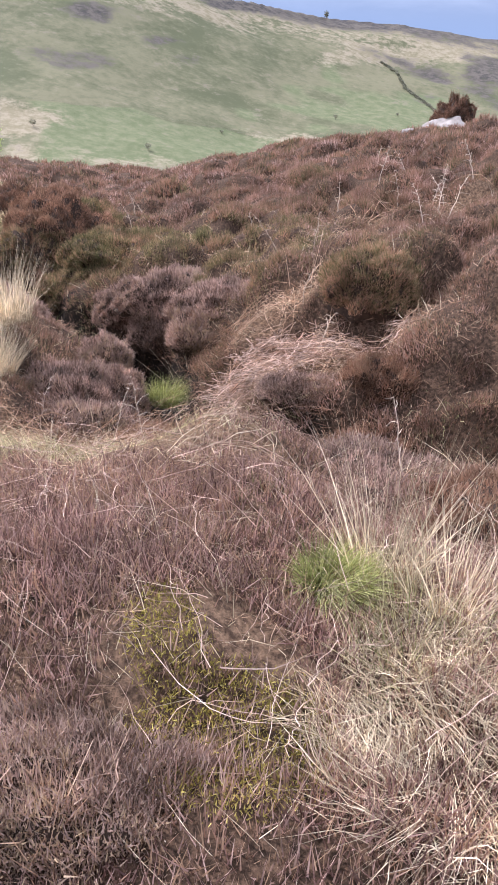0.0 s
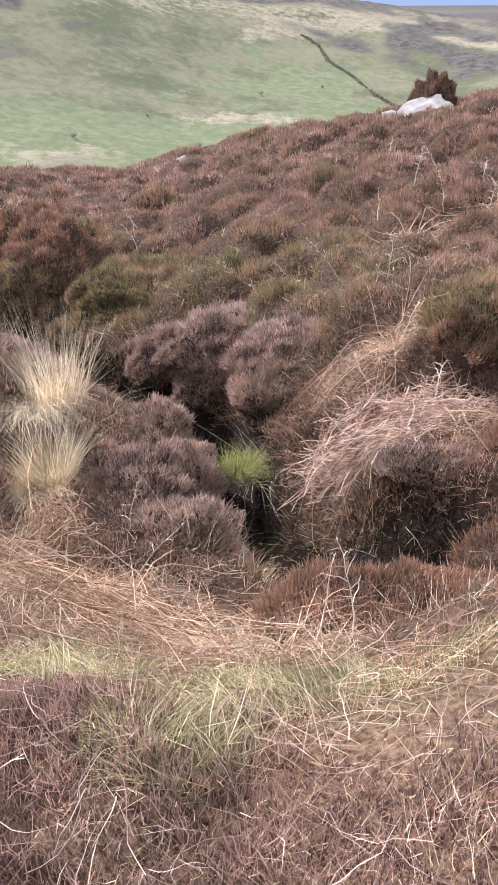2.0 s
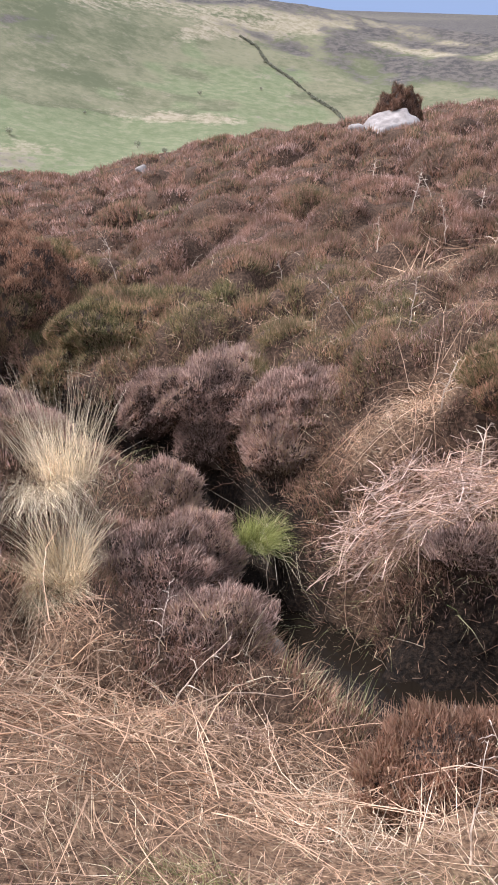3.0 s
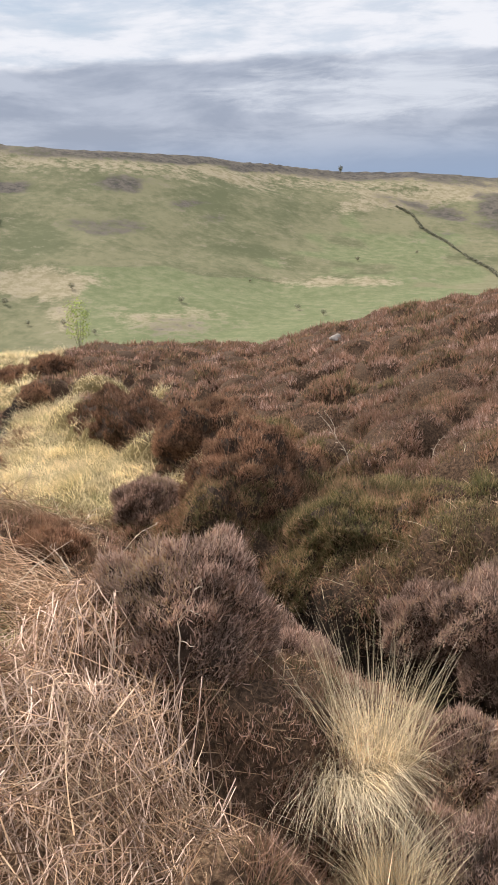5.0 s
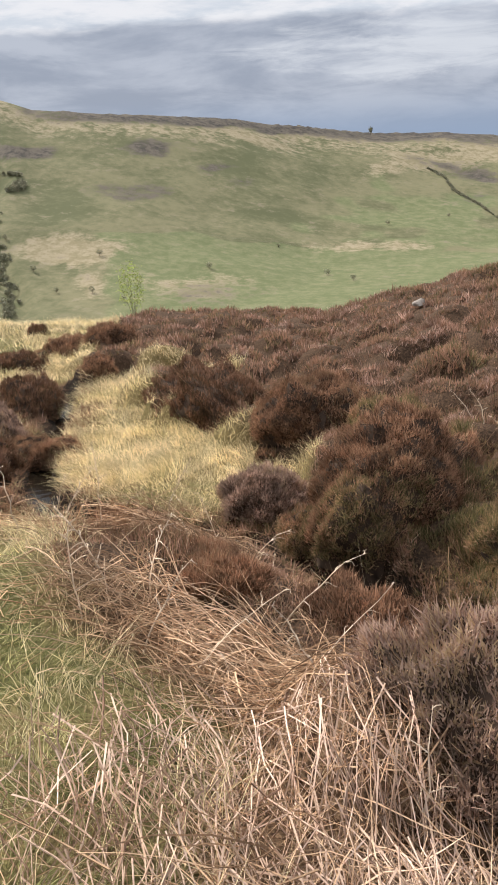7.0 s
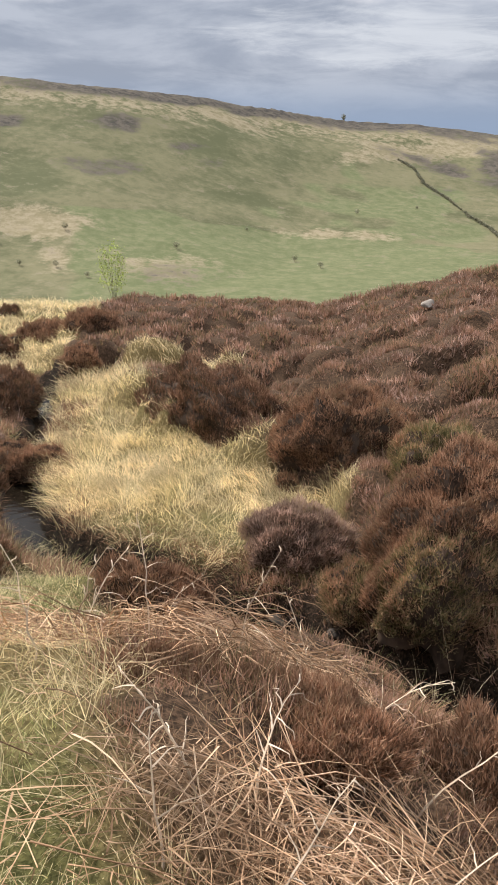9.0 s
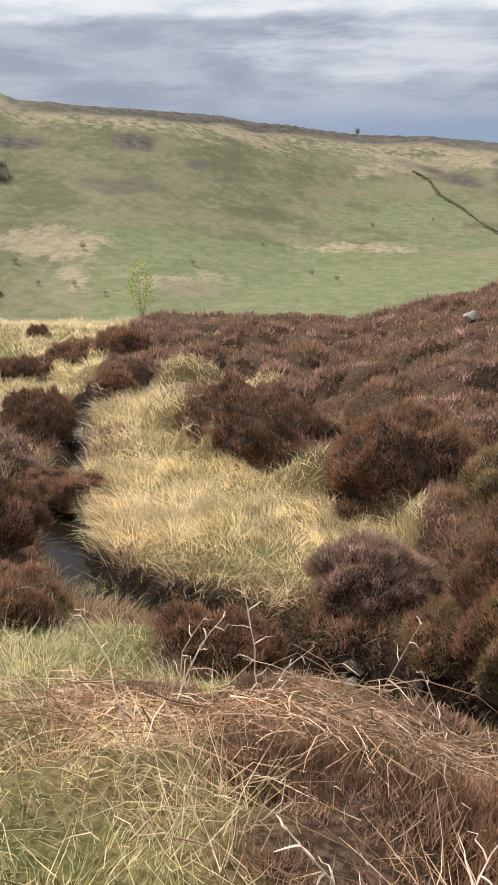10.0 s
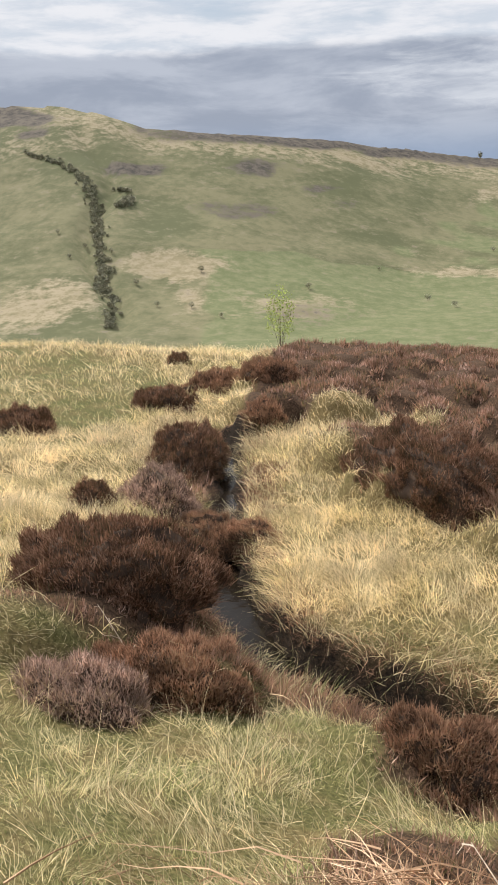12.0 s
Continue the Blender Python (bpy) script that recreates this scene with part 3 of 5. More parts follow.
def heather_carpet(name, mat, share):
    pieces = []
    # near strips get many fine shoots, far ones fewer and coarser
    for y0, y1, x0, x1, per, size, wide in ((-9.0, 0.0, -9, 9, 45, 0.13, 0.024), (0.0, 7.0, -12, -4.5, 60, 0.12, 0.02), (0.0, 8.0, 4.0, 12, 60, 0.13, 0.024), (0.0, 4.0, -2.5, 2.5, 3800, 0.055, 0.0033), (4.0, 8.0, -4.5, 4.0, 4600, 0.068, 0.0038), (8.0, 12.0, -8, 4.0, 2500, 0.085, 0.0056),
                                           (12.0, 17.0, -11, 7, 640, 0.11, 0.011), (17.0, 26.0, -13, 12, 270, 0.125, 0.017)):
        x, y = scatter(int(per * (x1 - x0) * (y1 - y0)), x0, x1, y0, y1, lambda x, y: heather_share(x, y) * share(x, y))
        if not len(x):
            continue
        clump = sample(HUMP, x, y)
        tuft = value_noise(x, y, 0.11 * (wide / 0.0038) ** 0.5, 52)
        bank = np.abs(to_stream(x, y)[0]) < 0.8
        ok = rng.uniform(size=len(x)) < (0.5 + 5 * clump + 0.4 * bank) * ease(tuft, 0.24, 0.55)
        x, y = x[ok], y[ok]
        z = height(x, y)
        nrm = normals(x, y)
        tall = size * (0.45 + 1.0 * value_noise(x, y, 0.35, 51)) * (0.3 + 1.5 * tuft[ok])
        pieces.append(sprigs(np.stack([x, y, z - 0.02], 1), unit(nrm * 0.5 + (0, 0, 0.75)), tall * 0.9, np.full(len(x), wide * 1.55), 0.5, 4))
    v, f = joined(pieces)
    return mesh_of(name, v, f, mat)



def low_heather():
    x, y = scatter(90000, -1.7, 1.6, 0.2, 2.7, lambda x, y: ease(value_noise(x, y, 0.5, 55), 0.1, 0.5) * (1 - inside(x, y, -0.03, 1.15, 0.22, 0.3)))
    tuft = value_noise(x, y, 0.07, 56)
    v, f = sprigs(np.stack([x, y, height(x, y) - 0.005], 1), np.tile((0, 0, 1.0), (len(x), 1)), 0.075 * (0.3 + tuft), np.full(len(x), 0.0038), 0.6, 2)
    return mesh_of("low_heather", v, f, LOW_HEATH)


tagged(new("low_heather", low_heather()), "low pinkish-brown twiggy heather in the trodden litter", "heather", kind="stuff")
tagged(new("heather_carpet", heather_carpet("heather_carpet", HEATHER, lambda x, y: 1 - olive_share(x, y))), "brown winter heather with rust and purple-grey patches covering the slope", "heather", kind="stuff")
tagged(new("olive_heather", heather_carpet("olive_heather", HEATHER_OLIVE, olive_share)), "olive-green heather along the stream's far bank", "heather", kind="stuff")


def grass_stuff(name, label, mat, share, strips, length, droop, lean=0.3):
    pieces = []
    for y0, y1, x0, x1, per, wide in strips:
        x, y = scatter(int(per * (x1 - x0) * (y1 - y0)), x0, x1, y0, y1, share)
        k = len(x)
        if not k:
            continue
        # tussocks: blades of one clump lean away from its heart
        a = 6.283 * value_noise(x, y, 0.25, 61)
        fall = np.stack([np.cos(a), np.sin(a), np.full(k, -0.3)], 1) * rng.uniform(0.2, 1.0, k)[:, None] * droop
        way = unit(np.stack([rng.normal(size=k) * lean, rng.normal(size=k) * lean, np.ones(k)], 1))
        tall = length * rng.uniform(0.5, 1.2, k) * (0.4 + 0.7 * value_noise(x, y, 0.4, 62) + 0.5 * value_noise(x, y, 0.13, 63))
        pieces.append(blades(np.stack([x, y, height(x, y) - 0.01], 1), way, tall, np.full(k, wide), fall, 2))
    v, f = joined(pieces)
    return tagged(new(name, mesh_of(name, v, f, mat)), label, "grass", kind="stuff")


def straw_share(x, y):
    g, green, f, d = cover_near(x, y)
    return g * (1 - 0.94 * green) * ease(np.abs(d), 0.17, 0.26)


def green_share(x, y):
    g, green, f, d = cover_near(x, y)
    return g * green * ease(np.abs(d), 0.17, 0.26)


def fern_share(x, y):
    g, green, f, d = cover_near(x, y)
    return f * ease(np.abs(d), 0.25, 0.5)


grass_stuff("straw_grass", "bleached golden moor grass in loose tussocks", STRAW, straw_share,
            ((4, 10, -9, -3, 2000, 0.003), (10, 14, -9, -2.5, 2400, 0.005), (14, 19, -11.5, -3, 1000, 0.008), (19, 25, -14, -4, 420, 0.013)), 0.21, 0.95, 0.5)
grass_stuff("green_turf", "short green and straw-coloured turf beside the path", TURF, green_share,
            ((1.8, 3.2, -1.9, 0.5, 4000, 0.0026), (4, 10.5, -8.2, -3.4, 7500, 0.003), (10.5, 24, -15, -6, 300, 0.011)), 0.062, 1.5, 0.9)
def mossy_share(x, y):
    return np.maximum.reduce([inside(x, y, -1.28, 3.0, 0.22, 0.20, 0, 0.5, 83), inside(x, y, -0.72, 2.75, 0.24, 0.12, 0, 0.5, 84), inside(x, y, -1.0, 2.45, 0.25, 0.16, 0, 0.5, 85), inside(x, y, -0.35, 2.75, 0.2, 0.1, 0, 0.5, 86)])


grass_stuff("pale_mat", "matted pale dry grass below the tussock", PALE, lambda x, y: inside(x, y, 0.44, 1.08, 0.24, 0.34, 0, 0.5, 87), ((0.7, 1.8, 0.0, 0.9, 9000, 0.0026),), 0.13, 1.2, 0.8)
grass_stuff("mossy_grass", "yellow-green mossy grass in the litter", TURF, mossy_share, ((2.0, 3.5, -1.8, 0.2, 9000, 0.003),), 0.10, 1.0, 0.5)
grass_stuff("litter_grass", "thin dry grass among bracken litter", PALE, lambda x, y: 0.25 + 0.6 * fern_share(x, y),
            ((0.6, 2.2, -1.6, 1.6, 900, 0.0018), (2.2, 3.5, -3, 2.5, 700, 0.003), (3.5, 7.8, -4.5, 2.0, 420, 0.0032), (7.8, 9.5, -6, 4, 120, 0.005)), 0.15, 1.0, 0.9)


def bank_fringe(name, label, mat, per, length, wide, strips, pick):
    """Strands that hang over both edges of the stream."""
    pieces = []
    for y0, y1, x0, x1 in strips:
        x, y = scatter(int(per * (x1 - x0) * (y1 - y0)), x0, x1, y0, y1, lambda x, y: pick(x, y))
        k = len(x)
        d0 = to_stream(x, y)[0]
        gx = (to_stream(x + 0.02, y)[0] - d0) / 0.02
        gy = (to_stream(x, y + 0.02)[0] - d0) / 0.02
        towards = np.stack([-gx, -gy, np.zeros(k)], 1) * np.sign(d0)[:, None]
        way = unit(towards * 0.35 + (0, 0, 1) + rng.normal(size=(k, 3)) * 0.35)
        fall = (towards + (0, 0, -0.7)) * rng.uniform(0.1, 0.9, k)[:, None]
        pieces.append(blades(np.stack([x, y, height(x, y) - 0.01], 1), way, length * rng.uniform(0.4, 1.2, k), np.full(k, wide), fall, 2))
    v, f = joined(pieces)
    return tagged(new(name, mesh_of(name, v, f, mat)), label, "grass", kind="stuff")


def edge_share(x, y):
    a = np.abs(to_stream(x, y)[0])
    return ease(a, 0.17, 0.26) * ease(a, 0.75, 0.4)


REACHES = ((4.3, 6.1, -1.5, 1.8), (6.1, 9.0, -3.3, 0.2), (9.0, 11.2, -6.2, -2.2), (11.2, 19.0, -7.8, -5.0))
bank_fringe("bank_heather", "brown heather sprays hanging over the stream's banks", HEATHER_RED, 2500, 0.14, 0.0042, REACHES, lambda x, y: edge_share(x, y) * (0.25 + 0.75 * (value_noise(x, y, 0.4, 91) > 0.4)))
bank_fringe("bank_grass", "dry grass strands hanging over the stream's banks", TURF, 700, 0.22, 0.003, REACHES, lambda x, y: edge_share(x, y) * (value_noise(x, y, 0.45, 92) > 0.55))


def dead_bracken():
    pieces = []
    for count, x0, x1, y0, y1, lo, hi, thick in ((5200, -4.5, 2.0, 2.4, 7.8, 0.2, 0.6, 0.0027), (8000, -4.5, 2.0, 2.6, 7.8, 0.10, 0.28, 0.0017), (900, -6.5, 4, 7.5, 9.5, 0.2, 0.55, 0.005), (3000, -4.7, -2.4, 6.1, 8.1, 0.12, 0.42, 0.0028)):
        x, y = scatter(count, x0, x1, y0, y1, fern_share)
        k = len(x)
        a = 6.283 * value_noise(x, y, 0.7, 71) + rng.normal(size=k) * 1.3
        rise = np.abs(rng.normal(size=k)) * 0.30
        length = rng.uniform(lo, hi, k) * (0.5 + 0.5 * ease(y, 2.2, 3.6))
        way = np.stack([np.cos(a), np.sin(a), np.zeros(k)], 1)
        side = np.stack([-np.sin(a), np.cos(a), np.zeros(k)], 1) * (rng.normal(size=k) * 0.28)[:, None]
        lift = rng.uniform(0.01, 0.14, k)
        path = []
        for t in (0.0, 0.25, 0.5, 0.75, 1.0):
            q = np.stack([x, y, np.zeros(k)], 1) + way * (length * t)[:, None] + side * (length * t * t)[:, None]
            q[:, 2] = height(q[:, 0], q[:, 1]) + lift + rise * length * t * (1.35 - 0.75 * t)
            path.append(q)
        pieces.append(tubes(np.stack(path, 1), rng.uniform(0.5, 1.15, k) * thick * (0.3 + 0.7 * ease(y, 2.2, 3.8))))
    # long stems laid down the slope by the path
    x, y = scatter(2600, -4.0, -2.0, 3.7, 6.3, lambda x, y: inside(x, y, -2.95, 5.3, 0.60, 0.95, 20, 0.3, 4))
    k = len(x)
    a = -1.45 + rng.normal(size=k) * 0.42
    length, lift = rng.uniform(0.2, 0.65, k), rng.uniform(0.02, 0.09, k)
    way = np.stack([np.cos(a), np.sin(a), np.zeros(k)], 1)
    arc = np.stack([-np.sin(a), np.cos(a), np.zeros(k)], 1) * (length * rng.normal(size=k) * 0.45)[:, None]
    path = []
    for t in (0.0, 0.2, 0.4, 0.6, 0.8, 1.0):
        q = np.stack([x, y, np.zeros(k)], 1) + way * (length * (t - 0.5))[:, None] + arc * (t - 0.5) ** 2 + rng.normal(size=(k, 3)) * 0.009
        q[:, 2] = height(q[:, 0], q[:, 1]) + lift * (1.1 - t) ** 2 + 0.015 + 0.03 * rng.uniform(size=k)
        path.append(q)
    laid = tubes(np.stack(path, 1), rng.uniform(0.0014, 0.0034, k))
    tagged(new("laid_bracken", mesh_of("laid_bracken", *laid, LAID)), "long bleached bracken stems laid down the slope", "bracken", kind="stuff")
    # a bright heap of stems on the bench above the pool
    x, y = scatter(5200, -0.5, 1.2, 4.9, 6.2, lambda x, y: np.maximum(inside(x, y, 0.36, 5.42, 0.5, 0.27, 4, 0.4, 4), 0.6 * inside(x, y, 0.98, 5.25, 0.4, 0.14, 0, 0.5, 5)) * (height(x, y) > -1.22))
    k = len(x)
    a = 0.2 + rng.normal(size=k) * 0.75 + 3.14 * (rng.uniform(size=k) < 0.5)
    length, lift = rng.uniform(0.12, 0.42, k), rng.uniform(0.02, 0.12, k)
    way = np.stack([np.cos(a), np.sin(a), np.zeros(k)], 1)
    arc = np.stack([-np.sin(a), np.cos(a), np.zeros(k)], 1) * (length * rng.normal(size=k) * 0.5)[:, None]
    path = []
    for t in (0.0, 0.25, 0.5, 0.75, 1.0):
        q = np.stack([x, y, np.zeros(k)], 1) + way * (length * (t - 0.5))[:, None] + arc * (t - 0.5) ** 2
        q[:, 2] = height(x, y) + lift + rng.normal(size=k) * 0.02 + 0.25 * (height(q[:, 0], q[:, 1]) - height(x, y))
        path.append(q)
    heap = tubes(np.stack(path, 1), rng.uniform(0.0016, 0.0036, k))
    tagged(new("bracken_heap", mesh_of("bracken_heap", *heap, LAID)), "bright orange-straw heap of dead bracken stems above the pool", "bracken", kind="stuff")
    # crumbled fronds between the stems
    x, y = scatter(170000, -5.4, 2.5, 0.3, 8.2, lambda x, y: (0.12 + 0.9 * fern_share(x, y)) * ease(y, 0.6, 2.2))
    k = len(x)
    way = unit(np.stack([rng.normal(size=k), rng.normal(size=k), rng.normal(size=k) * 0.35 + 0.1], 1))
    p = np.stack([x, y, height(x, y) + rng.uniform(0.0, 0.07, k)], 1)
    pieces.append(blades(p, way, rng.uniform(0.03, 0.12, k) * (0.55 + 0.45 * ease(y, 2.4, 4.2)), rng.uniform(0.002, 0.0045, k) * (0.4 + 0.6 * ease(y, 2.4, 4.5)), rng.normal(size=(k, 3)) * 0.45, 2))
    v, f = joined(pieces)
    return mesh_of("dead_bracken", v, f, FERN)


tagged(new("dead_bracken", dead_bracken()), "flattened tangle of dead pinkish-straw bracken stems", "bracken", kind="stuff")


def dead_twigs():
    k = 900
    x, y = rng.uniform(-1.5, 0.9, k), rng.uniform(0.9, 3.0, k)
    a, step = rng.uniform(0, 6.283, k), rng.uniform(0.015, 0.045, k)
    rise, lift = rng.normal(size=k) * 0.012, rng.uniform(0.02, 0.10, k)
    path = []
    for t in range(9):
        path.append(np.stack([x, y, height(x, y) + lift + rise * t], 1))
        a = a + rng.normal(size=k) * 0.35
        x, y = x + np.cos(a) * step, y + np.sin(a) * step
    v, f = tubes(np.stack(path, 1), rng.uniform(0.0006, 0.0015, k))
    return mesh_of("dead_twigs", v, f, LAID)


tagged(new("dead_twigs", dead_twigs()), "bleached bare heather twigs tangled in the litter", "twigs", kind="stuff")


def moss_patch():
    def share(x, y):
        return np.maximum(inside(x, y, -0.12, 1.26, 0.10, 0.2, 10, 0.5, 81), inside(x, y, 0.03, 1.06, 0.16, 0.14, 0, 0.5, 82))
    x, y = scatter(60000, -0.7, 0.6, 0.8, 2.2, share)
    v, f = sprigs(np.stack([x, y, height(x, y)], 1), np.tile((0, 0, 1.0), (len(x), 1)), np.full(len(x), 0.014), np.full(len(x), 0.003), 0.9, 2)
    return mesh_of("moss", v, f, MOSS)


tagged(new("moss", moss_patch()), "yellow-green moss cushion in the litter", "moss", kind="stuff")


# ---- single plants and stones ----
def heather_bush(x, y, rx, ry, tall, mat, label, turn=0.0, shoots=2600, size=0.11, sink=0.05):
    """A rounded bush: a core coloured dark as inner shade, bare stems and a coat of shoots."""
    top = tagged(new("heather_bush"), label, "heather bush", "heather bushes")
    top.location = (x, y, at(x, y) - sink)
    seed = int(abs(x * 131 + y * 57))
    # the heart: a closed dome, its twig brown darkened so gaps look shaded
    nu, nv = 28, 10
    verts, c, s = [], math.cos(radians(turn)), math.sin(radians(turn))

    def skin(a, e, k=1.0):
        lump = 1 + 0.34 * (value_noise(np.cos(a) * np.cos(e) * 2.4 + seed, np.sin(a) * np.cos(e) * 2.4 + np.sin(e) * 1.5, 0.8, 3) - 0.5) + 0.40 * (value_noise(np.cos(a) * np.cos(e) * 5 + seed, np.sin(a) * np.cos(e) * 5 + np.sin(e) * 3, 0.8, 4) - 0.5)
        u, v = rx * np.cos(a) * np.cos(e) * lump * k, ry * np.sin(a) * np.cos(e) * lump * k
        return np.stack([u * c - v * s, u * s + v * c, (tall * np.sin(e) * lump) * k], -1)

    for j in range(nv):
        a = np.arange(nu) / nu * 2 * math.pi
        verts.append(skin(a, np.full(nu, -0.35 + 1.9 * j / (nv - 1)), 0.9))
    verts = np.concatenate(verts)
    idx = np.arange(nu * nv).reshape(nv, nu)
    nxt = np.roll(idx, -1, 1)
    part("heart", mesh_of("heart", verts, np.stack([idx[:-1], nxt[:-1], nxt[1:], idx[1:]], -1).reshape(-1, 4), TWIG_SHADE, True), top, "solid twig-brown core, darkened for the shade inside the bush")
    # the shoots
    shoots, size = int(shoots * 2.6), size * 0.52
    a, e = rng.uniform(0, 6.283, shoots), np.arcsin(rng.uniform(-0.12, 1, shoots))
    p = skin(a, e, 0.92)
    tuft = value_noise(p[:, 0] * 1.0 + p[:, 2] * 0.7 + seed, p[:, 1] + p[:, 2] * 0.7, size * 1.1, 57)
    p, tuft = p[tuft > 0.1], tuft[tuft > 0.1]
    shoots = len(p)
    out = unit(np.stack([p[:, 0] / rx ** 2, p[:, 1] / ry ** 2, p[:, 2] / tall ** 2], 1))
    v, f = sprigs(p, unit(out * 0.55 + (0, 0, 0.75)), size * rng.uniform(0.5, 1.25, shoots) * (0.5 + 1.0 * tuft), np.full(shoots, size * 0.13), 0.55, 4)
    tagged(part("foliage", mesh_of("foliage", v, f, mat), top), kind="stuff")
    # bare stems that stand out of the coat
    k = max(10, shoots // 130)
    a, e = rng.uniform(0, 6.283, k), np.arcsin(rng.uniform(0.1, 1, k))
    p, q = skin(a, e, 0.6), skin(a, e, 1.0)
    tip = q + (q - p) * 0.35 + rng.normal(size=(k, 3)) * 0.03 + (0, 0, 0.06)
    v, f = tubes(np.stack([p, q, tip], 1), np.full(k, 0.002))
    tagged(part("deadwood", mesh_of("deadwood", v, f, FERN), top, "thin pale dead flower stems"), kind="stuff")
    return top


